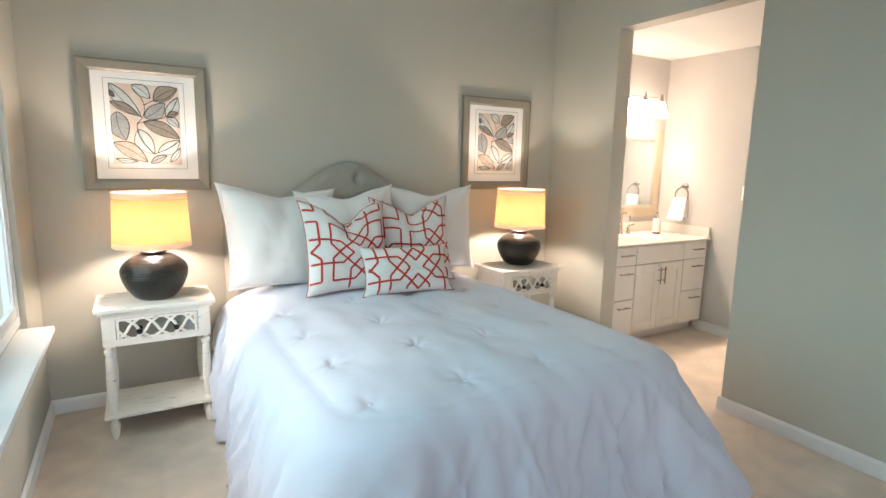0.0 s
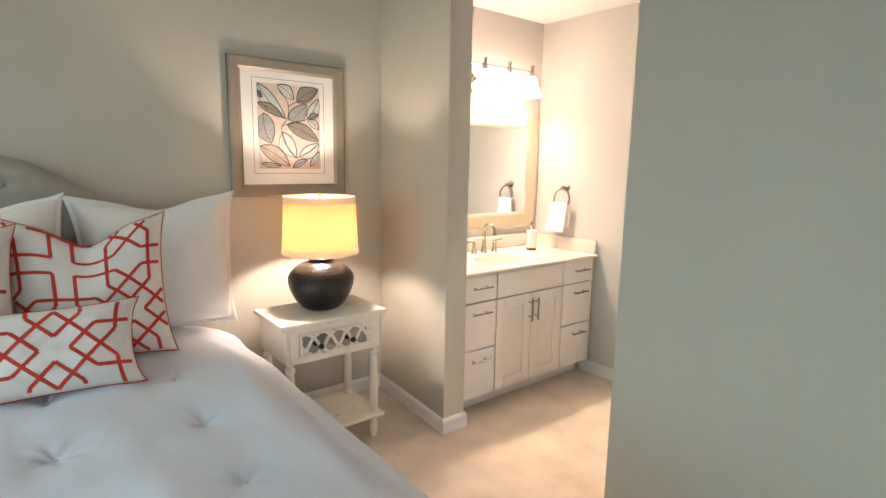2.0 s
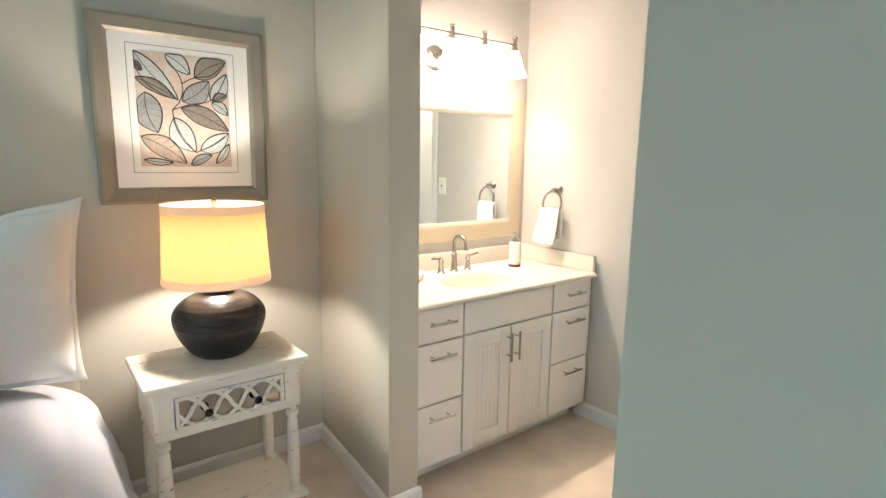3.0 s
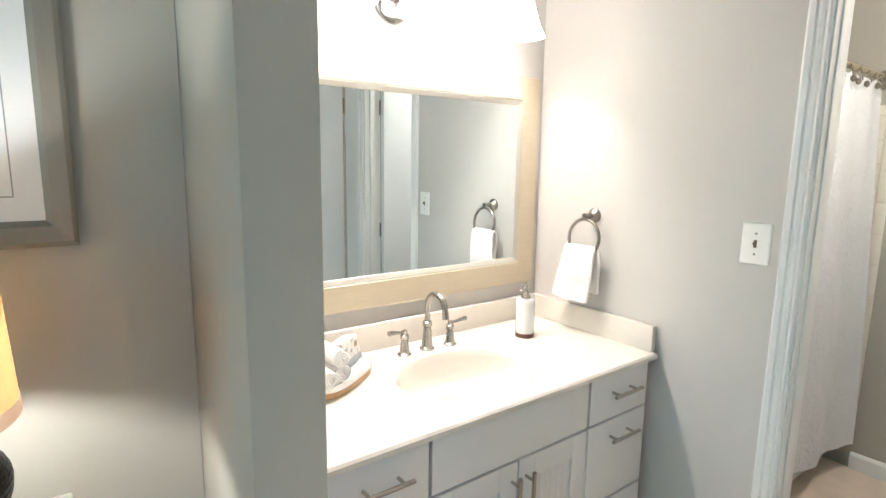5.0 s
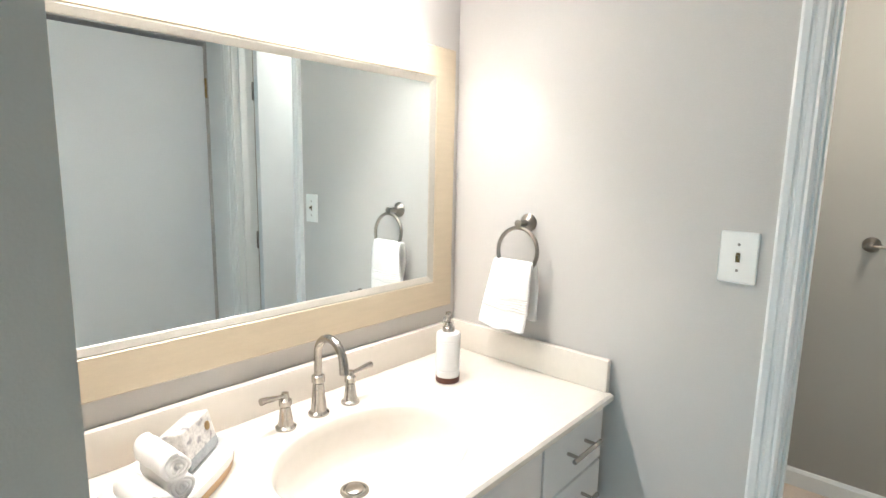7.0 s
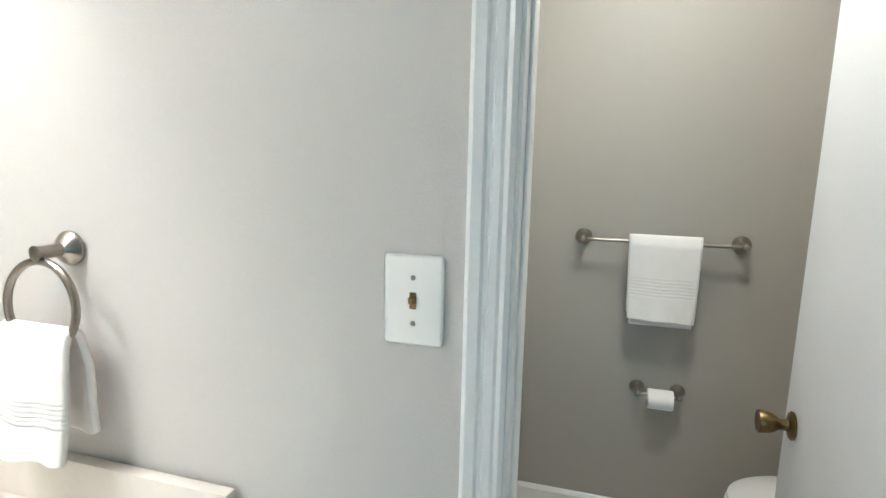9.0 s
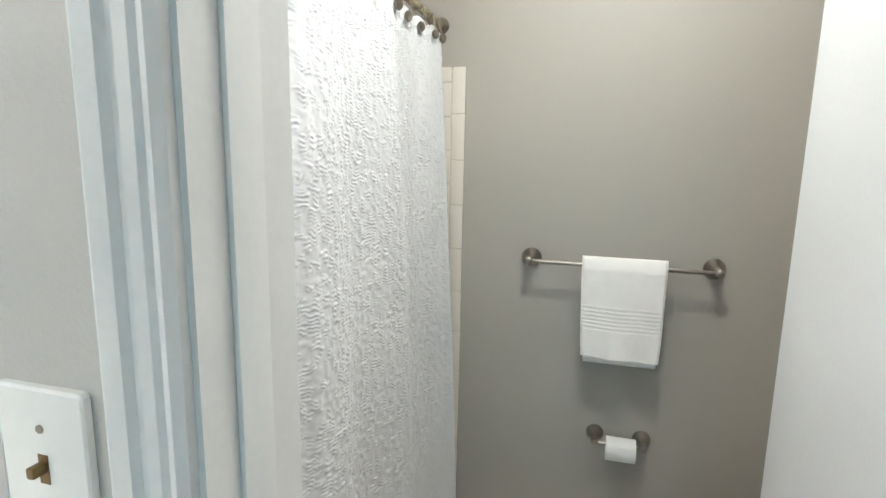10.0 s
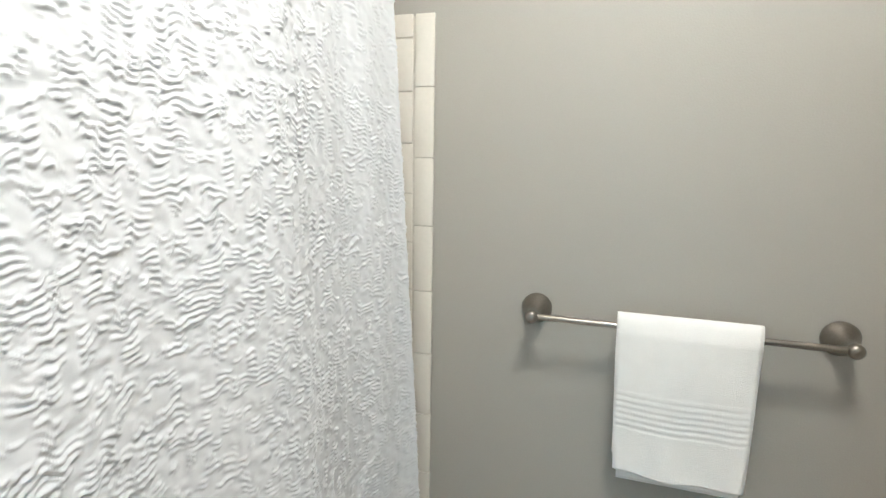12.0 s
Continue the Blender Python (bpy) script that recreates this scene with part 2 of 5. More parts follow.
def surface(f, nu, nv, bm=None, close_u=False):
    """Grid mesh of f(u, v) for u, v in 0..1."""
    own = bmesh.new()
    cu = nu if close_u else nu + 1
    g = [[own.verts.new(f(i / nu, j / nv)) for j in range(nv + 1)] for i in range(cu)]
    for i in range(nu):
        for j in range(nv):
            k = (i + 1) % cu
            own.faces.new((g[i][j], g[k][j], g[k][j + 1], g[i][j + 1]))
    return join(bm, own)


def setting(name, bm, material, label, category, smooth=0):
    return tagged(mesh_ob(name, bm, material, smooth), label, category, kind="structure")


# ---- large structure ----
XW, XE, YN = -0.475, 3.04, 3.55          # bedroom west, east and north faces
SE = 3.18                                # partition's bath face
BN, BE, BS = 3.43, 4.42, 1.68           # bath north, east and south faces
TW, TE, TN, TS = 4.525, 5.90, 3.50, 1.15  # toilet room
OS, ON, OH = 1.80, 2.81, 2.41            # opening to the bath: south, north, head
DS, DN, DH = 1.91, 2.481, 2.05           # toilet room door opening
CEILING, BCEIL = 3.0, 2.43
FZ = -0.005                               # floor height under the datum
WS, WN, WZ0, WZ1 = 0.75, 3.10, 0.655, 2.25  # window opening

setting("floor", box(-0.6, SE, -2.75, 3.65, -0.13, FZ, bm=box(SE, 6.05, 1.05, 3.65, -0.13, FZ)), CARPET, "beige cut-pile carpet over the whole floor", "carpet")
setting("wall_north", box(-0.6, XE + 0.064, YN, 3.65, FZ, CEILING), WALL, "greige painted wall behind the bed", "wall")
w = box(-0.6, XW, WN, YN, FZ, CEILING)
box(-0.6, XW, -2.6, WS, FZ, CEILING, bm=w)
box(-0.6, XW, WS, WN, FZ, WZ0 - 0.03, bm=w)
box(-0.6, XW, WS, WN, WZ1, CEILING, bm=w)
setting("wall_west", w, WALL, "greige painted wall with a tall window", "wall")
w = bmesh.new()
# the partition stands slightly out of square with the bed wall
foot = ((XE, ON), (SE, ON), (SE, 3.65), (XE + 0.075, 3.65))
lo, hi = [w.verts.new((x, y, FZ)) for x, y in foot], [w.verts.new((x, y, CEILING)) for x, y in foot]
w.faces.new(lo[::-1]), w.faces.new(hi)
for i in range(4):
    w.faces.new((lo[i], lo[(i + 1) % 4], hi[(i + 1) % 4], hi[i]))
box(XE, SE, -2.6, OS, FZ, CEILING, bm=w)
box(XE, SE, OS, ON, OH, CEILING, bm=w)
setting("wall_east", w, WALL, "greige painted wall with a cased-free opening to the bath", "wall")
w = box(-0.6, 0.0, -2.75, -2.6, FZ, CEILING)
box(2.2, SE, -2.75, -2.6, FZ, CEILING, bm=w)
box(0.0, 2.2, -2.75, -2.6, FZ, 0.5, bm=w)
box(0.0, 2.2, -2.75, -2.6, 2.1, CEILING, bm=w)
setting("wall_south", w, WALL, "greige painted bedroom wall", "wall")
setting("ceiling", box(-0.6, SE, -2.75, 3.65, CEILING, CEILING + 0.1), CEIL, "white painted bedroom ceiling", "ceiling")
setting("wall_bath_north", box(SE, BE, BN, 3.65, FZ, 2.6), BATHWALL, "pale grey painted wall behind the vanity", "wall")
w = bmesh.new()
# north part runs slightly out of square
foot = ((BE, DN), (TW, DN), (TW, 3.65), (BE - 0.026, 3.65))
lo, hi = [w.verts.new((x, y, FZ)) for x, y in foot], [w.verts.new((x, y, 2.6)) for x, y in foot]
w.faces.new(lo[::-1]), w.faces.new(hi)
for i in range(4):
    w.faces.new((lo[i], lo[(i + 1) % 4], hi[(i + 1) % 4], hi[i]))
box(BE, TW, 1.05, DS, FZ, 2.6, bm=w)
box(BE, TW, DS, DN, DH, 2.6, bm=w)
setting("wall_bath_east", w, BATHWALL, "pale grey painted wall with a doorway to the toilet room", "wall")
w = box(SE, 3.53, 1.56, BS, FZ, 2.6)
box(4.40, BE, 1.56, BS, FZ, 2.6, bm=w)
box(3.53, 4.40, 1.56, BS, 2.05, 2.6, bm=w)
setting("wall_bath_south", w, BATHWALL, "pale grey painted wall with a closet door", "wall")
setting("wall_toilet_east", box(TE, 6.05, 1.05, 3.65, FZ, 2.6), TAUPE, "taupe painted wall with a towel bar", "wall")
setting("wall_toilet_south", box(TW, TE, 1.05, TS, FZ, 2.6), TAUPE, "taupe painted wall behind the toilet", "wall")
setting("wall_toilet_north", box(TW, TE, TN, 3.65, FZ, 2.6), WALLTILE, "tiled wall at the end of the tub", "wall")
setting("ceiling_bath", box(SE, BE, 1.56, 3.65, BCEIL, 2.6), CEIL, "white painted bath ceiling", "ceiling")
setting("ceiling_toilet", box(TW, TE, 1.05, 3.65, BCEIL, 2.6), CEIL, "white painted toilet room ceiling", "ceiling")


def baseboard(x0, y0, x1, y1, nx, ny, h=0.085, t=0.014):
    """Board along a wall foot from (x0, y0) to (x1, y1), standing off along (nx, ny), with a sloped top edge."""
    bm = bmesh.new()
    prof = [(0, FZ + 0.001), (t, FZ + 0.001), (t, FZ + h - 0.016), (t * 0.45, FZ + h - 0.004), (0.0, FZ + h)]
    ends = []
    for x, y in ((x0, y0), (x1, y1)):
        ends.append([bm.verts.new((x + nx * (d + 0.0015), y + ny * (d + 0.0015), z)) for d, z in prof])
    k = len(prof)
    for i in range(k):
        bm.faces.new((ends[0][i], ends[0][(i + 1) % k], ends[1][(i + 1) % k], ends[1][i]))
    bm.faces.new(ends[0])
    bm.faces.new(ends[1][::-1])
    return bm


for a in ((XW, YN, XE + 0.064, YN, 0, -1), (XW, -2.6, XW, YN, 1, 0), (XE, ON, XE + 0.064, YN, -1, 0), (XE, -2.6, XE, OS, -1, 0),
          (XE - 0.015, ON, SE + 0.015, ON, 0, -1), (XE - 0.015, OS, SE + 0.015, OS, 0, 1), (SE, BS, SE, OS, 1, 0), (BE - 0.002, DN + 0.045, BE - 0.010, 2.95, -1, 0),
          (TE, TS, TE, 2.66, -1, 0), (TW, TS, TE, TS, 0, 1)):
    setting("baseboard", baseboard(*a), TRIM, "white painted baseboard at the wall's foot", "baseboard")

# ---- window ----
win = thing("window_1", pose(0, 0, 0), "white framed double window with daylight behind it", "window", kind="structure")
bm = bmesh.new()
for y0, y1, z0, z1 in ((WS, WS + 0.03, WZ0, WZ1), (WN - 0.03, WN, WZ0, WZ1), (WS + 0.03, WN - 0.03, WZ0, WZ0 + 0.05), (WS + 0.03, WN - 0.03, WZ1 - 0.05, WZ1),
                       (1.845, 1.945, WZ0 + 0.05, WZ1 - 0.05)):
    box(-0.555, -0.500, y0, y1, z0, z1, 0.004, bm)
part("window_frame", bm, TRIM, win)
for y0, y1 in ((WS + 0.03, 1.845), (1.945, WN - 0.03)):
    for z0, z1, x in ((WZ0 + 0.05, 1.42, -0.518), (1.40, WZ1 - 0.05, -0.538)):
        bm = bmesh.new()
        for a in ((y0, y0 + 0.03, z0, z1), (y1 - 0.03, y1, z0, z1), (y0 + 0.03, y1 - 0.03, z0, z0 + 0.045), (y0 + 0.03, y1 - 0.03, z1 - 0.04, z1)):
            box(x - 0.012, x + 0.012, *a, 0.003, bm)
        sash = part("sash", bm, TRIM, win)
        p = part("pane", box(x - 0.003, x + 0.003, y0 + 0.03, y1 - 0.03, z0 + 0.045, z1 - 0.04), GLASS, sash, smooth=0)
        p.visible_shadow = False
part("window_sill", box(-0.50, -0.362, WS - 0.04, WN - 0.075, WZ0 - 0.03, WZ0, 0.006), TRIM, win)
# unseen window, added as an opening for the rear fill light
rear = thing("unseen_window", pose(0, 0, 0), "added, unseen white framed wide window that lets fill light in from the rear", "window", kind="structure")
bm = bmesh.new()
for x0, x1, z0, z1 in ((0.0, 0.05, 0.5, 2.1), (2.15, 2.2, 0.5, 2.1), (0.05, 2.15, 0.5, 0.55), (0.05, 2.15, 2.05, 2.1), (1.07, 1.13, 0.55, 2.05)):
    box(x0, x1, -2.72, -2.66, z0, z1, 0.004, bm)
part("window_frame", bm, TRIM, rear)
for x0, x1 in ((0.05, 1.07), (1.13, 2.15)):
    part("pane", box(x0, x1, -2.693, -2.687, 0.55, 2.05), GLASS, rear, smooth=0).visible_shadow = False
setting("ground", box(-60, -0.9, -60, 60, -0.62, -0.5), FLOORGRASS, "lawn outside the window", "lawn")

bm = surface(lambda u, v: (-58 * math.sin(radians(-5 + 120 * u)), 58 * math.cos(radians(-5 + 120 * u)), -0.5 + 40 * v), 24, 4)
setting("backdrop", bm, HAZE, "bright hazy sky and trees far outside the window", "sky")

# ---- bed ----
BX = 1.27
bed = thing("bed", pose(BX, 2.49, FZ - 0.025), "queen bed with a tufted taupe headboard and white bedding", "bed")


def head_top(d):
    return 1.15 + 0.325 * math.exp(-(d / 0.40) ** 2)


def headboard(u, v):
    x = (u - 0.5) * 1.62
    z = 0.25 + v * (head_top(x) - 0.25)
    edge = min(u, 1 - u, (1 - v) * 0.8)
    y = 0.965 - 0.075 * min(1.0, edge / 0.035) ** 0.5
    for k in range(4):
        zz = 1.365 - 0.17 * k
        n = range(-3, 4)
        for i in n:
            bx = (i + (0.5 if k % 2 else 0.0)) * 0.24 + 0.03
            if zz < head_top(bx) - 0.07:
                y += 0.032 * math.exp(-((x - bx) ** 2 + (z - zz) ** 2) / 0.0009)
                y += 0.012 * math.exp(-((x - bx) ** 2 / 0.00025 + (z - zz - 0.06) ** 2 / 0.004)) * (0.7 if k == 0 else 0.25)
    return (x, y, z)


bm = surface(headboard, 130, 90)
surface(lambda u, v: ((u - 0.5) * 1.62, 1.035 - (0.07 if v == 1 or u in (0, 1) else 0), 0.25 + v * (head_top((u - 0.5) * 1.62) - 0.25)), 60, 30, bm)
hb = part("headboard", bm, LINEN, bed, smooth=80)
for k in range(4):
    for i in range(-3, 4):
        bx, zz = (i + (0.5 if k % 2 else 0.0)) * 0.24 + 0.03, 1.365 - 0.17 * k
        if zz < head_top(bx) - 0.07 and zz > 0.9 and abs(bx) < 0.75:
            part("button", lathe([(0, 0.008), (0.008, 0.006), (0.012, 0.0), (0.009, -0.006)], 12, pose(bx, 0.915, zz, 90)), LINEN, hb)
for x in (-0.74, 0.74):
    part("leg", box(x - 0.035, x + 0.035, 0.975, 1.03, 0.0255, 0.26, 0.004), LINEN, bed)
part("box_spring", box(-0.76, 0.76, -1.0, 0.90, 0.12, 0.36, 0.03), SKIRT, bed)
part("mattress", box(-0.76, 0.76, -1.0, 0.90, 0.362, 0.615, 0.05, seg=4), COTTON, bed)


def skirt(u, v):
    per = 2 * (1.54 + 1.92)
    s = u * per
    pts = ((-0.77, -1.01), (0.77, -1.01), (0.77, 0.91), (-0.77, 0.91))
    lens = (1.54, 1.92, 1.54, 1.92)
    k = 0
    while k < 3 and s > lens[k]:
        s -= lens[k]
        k += 1
    a, b = Vector(pts[k]), Vector(pts[(k + 1) % 4])
    p = a.lerp(b, min(1, s / lens[k]))
    nrm = ((0, -1), (1, 0), (0, 1), (-1, 0))[k]
    off = 0.012 * math.sin(u * per * 60) * (1 - v)
    return (p.x + nrm[0] * (0.012 + off), p.y + nrm[1] * (0.012 + off), 0.032 + v * 0.326)


part("bed_skirt", surface(skirt, 420, 4, close_u=True), SKIRT, bed, smooth=80)
for x in (-0.65, 0.65):
    for y in (-0.9, 0.8):
        part("leg", box(x - 0.03, x + 0.03, y - 0.03, y + 0.03, 0.0255, 0.13), LINEN, bed)

# ---- comforter: puffed, tufted, hanging in folds ----
CF = thing("comforter", pose(BX, 2.40, 0), "white tufted cotton comforter draped to the floor over the bed", "comforter")
HX, HY, RC = 0.74, 0.97, 0.20
TUFTS = [(x, y) for y in (-0.855, -0.465, -0.085, 0.31) for x in (-0.635, -0.265, 0.09, 0.45)]


def outline(a):
    """Rounded rectangle, by fraction of its length: point and outward normal."""
    sx, sy, q = 2 * (HX - RC), 2 * (HY - RC), math.pi * RC / 2
    s = (a % 1.0) * (2 * sx + 2 * sy + 4 * q)
    for cx, cy, ang, ln in ((HX - RC, -HY + RC, 0, sx), (HX - RC, HY - RC, 90, sy), (-HX + RC, HY - RC, 180, sx), (-HX + RC, -HY + RC, 270, sy)):
        d = Vector((math.cos(radians(ang)), math.sin(radians(ang))))
        nr = Vector((d.y, -d.x))
        if s < ln:
            return Vector((cx, cy)) + nr * RC - d * (ln - s), nr, s
        s -= ln
        if s < q:
            w_ = s / RC
            nn = nr * math.cos(w_) + d * math.sin(w_)
            return Vector((cx, cy)) + nn * RC, nn, s
        s -= q
    return Vector((-HX + RC, -HY)), Vector((0, -1)), 0


def top_z(x, y):
    z = 0.655 + 0.035 * (1 - (x / 0.95) ** 2)
    near = min((x - a) ** 2 + (y - b) ** 2 for a, b in TUFTS)
    z += 0.016 * (1 - math.exp(-near / 0.014)) - 0.016 * math.exp(-near / 0.0007)
    z += 0.012 * noise.noise(Vector((x * 3.1, y * 3.1, 0.3))) + 0.008 * noise.noise(Vector((x * 9, y * 5, 2.0)))
    for a, b in TUFTS:
        d2 = (x - a) ** 2 + (y - b) ** 2
        if d2 < 0.02:
            z += 0.0060 * math.sin(math.atan2(y - b, x - a) * (4 + int(abs(a * 90)) % 3) + a * 9 + b * 4) * math.exp(-d2 / 0.0030) * (1 - math.exp(-d2 / 0.0003))
    return z


NA, NI, NO = 520, 84, 40


def comforter_point(i, j):
    a = i / NA
    p, nr, s = outline(a)
    if j <= NI:
        q = p * (j / NI)
        z = top_z(q.x, q.y)
        k = max(0.0, j / NI - 0.86) / 0.14
        return (q.x, q.y, z - 0.030 * k * k)
    d = (j - NI) / NO
    z0 = top_z(p.x, p.y) - 0.030
    r = 0.10
    length = 0.735 + 0.05 * noise.noise(Vector((a * 16, 3.0, 8.0))) if nr.y < 0.5 else 0.2
    sd = d * length
    if sd < r * math.pi / 2:
        out, drop = r * math.sin(sd / r), r * (1 - math.cos(sd / r))
    else:
        h = sd - r * math.pi / 2
        flare = 0.12 + 0.46 * max(0, nr.x) * max(0, -nr.y) * 2 + 0.10 * max(0, nr.x) + 0.07 * max(0, -nr.x)
        out, drop = r + flare * h * (1 - 0.35 * h), r + h * 0.985
    wav = a * 2 * (2 * HX + 2 * HY)
    fold = noise.noise(Vector((wav * 2.6, d * 0.7, 1.7))) + 0.6 * noise.noise(Vector((wav * 6.5, d * 1.2, 5.0)))
    fine = noise.noise(Vector((wav * 15, d * 2.0, 9.0)))
    crease = 1 - 2 * abs(noise.noise(Vector((wav * 13 + d * 4.5, d * 1.6, 21.0)))) * 1.6
    sharp = max(0.0, 1 - 4.5 * abs(noise.noise(Vector((wav * 6.0 + d * 1.8 * nr.y, d * 0.5, 33.0))))) ** 1.6
    amp = min(1.0, max(0.0, sd - 0.06) / 0.5)
    out += amp * (0.085 * fold + 0.040 * fine + 0.026 * crease + 0.038 * sharp) + 0.02 * math.sin(d * 9 + fold * 2) * amp * 0.4
    out += 0.055 * max(0, -nr.x) * math.sin(math.pi * min(1.0, sd / 0.62))
    z = max(FZ + 0.018 + 0.012 * fine, z0 - drop + 0.02 * amp * fold)
    q = p + nr * out
    return (q.x, q.y, z)


bm = bmesh.new()
centre = bm.verts.new((0, 0, top_z(0, 0)))
rings = [[bm.verts.new(comforter_point(i, j)) for i in range(NA)] for j in range(1, NI + NO + 1)]
for i in range(NA):
    bm.faces.new((centre, rings[0][i], rings[0][(i + 1) % NA]))
for a, b in zip(rings, rings[1:]):
    for i in range(NA):
        k = (i + 1) % NA
        bm.faces.new((a[i], b[i], b[k], a[k]))
cloth = part("cover", bm, COTTON, CF, smooth=180)
sol = cloth.modifiers.new("thickness", "SOLIDIFY")
sol.thickness, sol.offset = 0.012, -1
for k, (x, y) in enumerate(TUFTS):
    if abs(x) < HX and y < 0.35:
        part("tuft_stitch", lathe([(0, 0.004), (0.006, 0.003), (0.008, 0), (0.006, -0.004)], 8, pose(x, y, top_z(x, y) + 0.002)), COTTON, CF)

# ---- pillows ----


def pillow_fn(w, h, t, dip=0.0, wob=1, ear=0.05, power=0.5, soft=0.018, peak=0.05, narrow=0.0):
    def f(u, v, side=1, lift=0.0):
        a, b = 2 * u - 1, 2 * v - 1
        x = a * w / 2 * (1 - ear * (1 - b * b))
        y = h / 2 + b * h / 2 * (1 - ear * (1 - a * a))
        corner = (abs(a) * abs(b)) ** 5
        x *= (1 + peak * corner) * (1 - narrow * (1 - v))
        y += peak * 0.6 * h * (1 if b > 0 else -0.1) * corner * (1 + 0.5 * math.sin(wob * 7 + a * 3))
        prof = max(0.0, (1 - abs(a) ** 3.4) * (1 - abs(b) ** 3.4)) ** power
        z = side * t / 2 * prof
        y -= dip * math.exp(-(a / 0.42) ** 2) * v ** 2.2
        nz = noise.noise(Vector((a * 2.2 + wob, b * 2.2, wob * 3.0)))
        z += soft * nz * prof * side + 0.35 * soft * noise.noise(Vector((a * 6 + wob, b * 4, wob))) * prof
        if dip:
            z -= side * 0.05 * math.exp(-(a / 0.16) ** 2) * max(0, v - 0.45) * prof
        return Vector((x, z * -1 - side * lift, y))
    return f


def pillow_mesh(f, n=44):
    bm = bmesh.new()
    g = {}
    for side in (1, -1):
        for i in range(n + 1):
            for j in range(n + 1):
                if side == -1 and (i in (0, n) or j in (0, n)):
                    g[side, i, j] = g[1, i, j]
                else:
                    g[side, i, j] = bm.verts.new(f(i / n, j / n, side))
        for i in range(n):
            for j in range(n):
                q = (g[side, i, j], g[side, i + 1, j], g[side, i + 1, j + 1], g[side, i, j + 1])
                bm.faces.new(q if side == 1 else q[::-1])
    return bm


def sham(m, wob, w=0.66, h=0.64, label="white cotton euro sham with a flat flange leaning on the headboard"):
    ob = thing("pillow_sham", m, label, "pillow", "euro shams on the bed")
    part("cushion", pillow_mesh(pillow_fn(w - 0.03, h - 0.03, 0.27, 0.04, wob, 0.045, soft=0.014, power=0.55, peak=0.025, narrow=0.12)), SHAMCLOTH, ob, smooth=180).location = (0, 0, 0.015)
    f = pillow_fn(w, h, 0.02, 0.045, wob, 0.05, peak=0.045, narrow=0.12)

    def rim(u, v):
        p = f(0.5 + (u - 0.5), v)
        return (p.x, p.y * 0.3 + 0.016 * noise.noise(Vector((u * 5, v * 5, wob))), p.z)
    b = surface(rim, 40, 40)
    fl = part("flange", b, SHAMCLOTH, ob, smooth=180)
    s = fl.modifiers.new("thickness", "SOLIDIFY")
    s.thickness = 0.006
    return ob


sham(pose(0.750, 3.15, 0.705, -14, 3, 8), 1.3, 0.71, 0.595)
sham(pose(1.19, 3.09, 0.715, -17, -4, -4), 4.1, 0.62, 0.58)
sham(pose(1.805, 3.19, 0.705, -12, -1, -6), 7.7, 0.63, 0.585)


def fret_lines(u, ox, oy):
    """Interlaced fretwork round diagonal crosses: long hexagons and square-cornered loops, as line runs in metres."""
    runs = []
    per = 3.2
    for i in range(-3, 4):
        for j in range(-3, 4):
            cx, cy = i * per, j * per
            hexa = [(-0.33, 0), (-0.88, 0.55), (-2.32, 0.55), (-2.87, 0), (-2.32, -0.55), (-0.88, -0.55), (-0.33, 0)]
            cell = [hexa, [(y, x) for x, y in hexa]]
            for sx in (1, -1):
                for sy in (1, -1):
                    cell.append([(sx, 0), (1.35 * sx, 0.35 * sy), (1.35 * sx, 1.35 * sy), (0.35 * sx, 1.35 * sy), (0, sy)])
                    cell.append([(sx, 0), (0, sy)])
            for run in cell:
                runs.append([(ox + u * (cx + x), oy + u * (cy + y)) for x, y in run])
    return runs


def print_pillow(m, w, h, t, wob, ox, oy, dip, label, unit=0.130):
    ob = thing("throw_pillow", m, label, "pillow", "printed throw pillows on the bed")
    f = pillow_fn(w, h, t, dip, wob, 0.07, peak=0.06)
    part("cushion", pillow_mesh(f), PRINTCLOTH, ob, smooth=180)
    bm = bmesh.new()
    wid = 0.0062
    for run in fret_lines(unit, ox, oy):
        for (x0, y0), (x1, y1) in zip(run, run[1:]):
            d = Vector((x1 - x0, y1 - y0))
            ln = d.length
            d /= ln
            nr = Vector((-d.y, d.x)) * wid
            k = max(2, int(ln / 0.012))
            prev = None
            for s in range(k + 1):
                px, py = x0 + d.x * ln * s / k, y0 + d.y * ln * s / k
                cells = [(px + nr.x * e, py + nr.y * e) for e in (-1, 0, 1)]
                if any(abs(cx_) > w / 2 - 0.002 or not 0.002 < cy_ < h - 0.002 for cx_, cy_ in cells):
                    prev = None
                    continue
                row = [bm.verts.new(f(cx_ / w + 0.5, cy_ / h, 1, 0.0022 if e == 1 else 0.0014)) for e, (cx_, cy_) in enumerate(cells)]
                if prev:
                    for e in (0, 1):
                        bm.faces.new((prev[e], row[e], row[e + 1], prev[e + 1]))
                prev = row
    part("red_fretwork", bm, REDCLOTH, ob, "red embroidered fretwork lines", smooth=180)["kind"] = "stuff"
    edge = [f(*uv) for uv in [(i / 30, 0) for i in range(30)] + [(1, i / 30) for i in range(30)] + [(1 - i / 30, 1) for i in range(30)] + [(0, 1 - i / 30) for i in range(30)]]
    part("piping", tube(edge, 0.0026, 6, closed=True), REDCLOTH, ob, "dark red corded piping")
    return ob


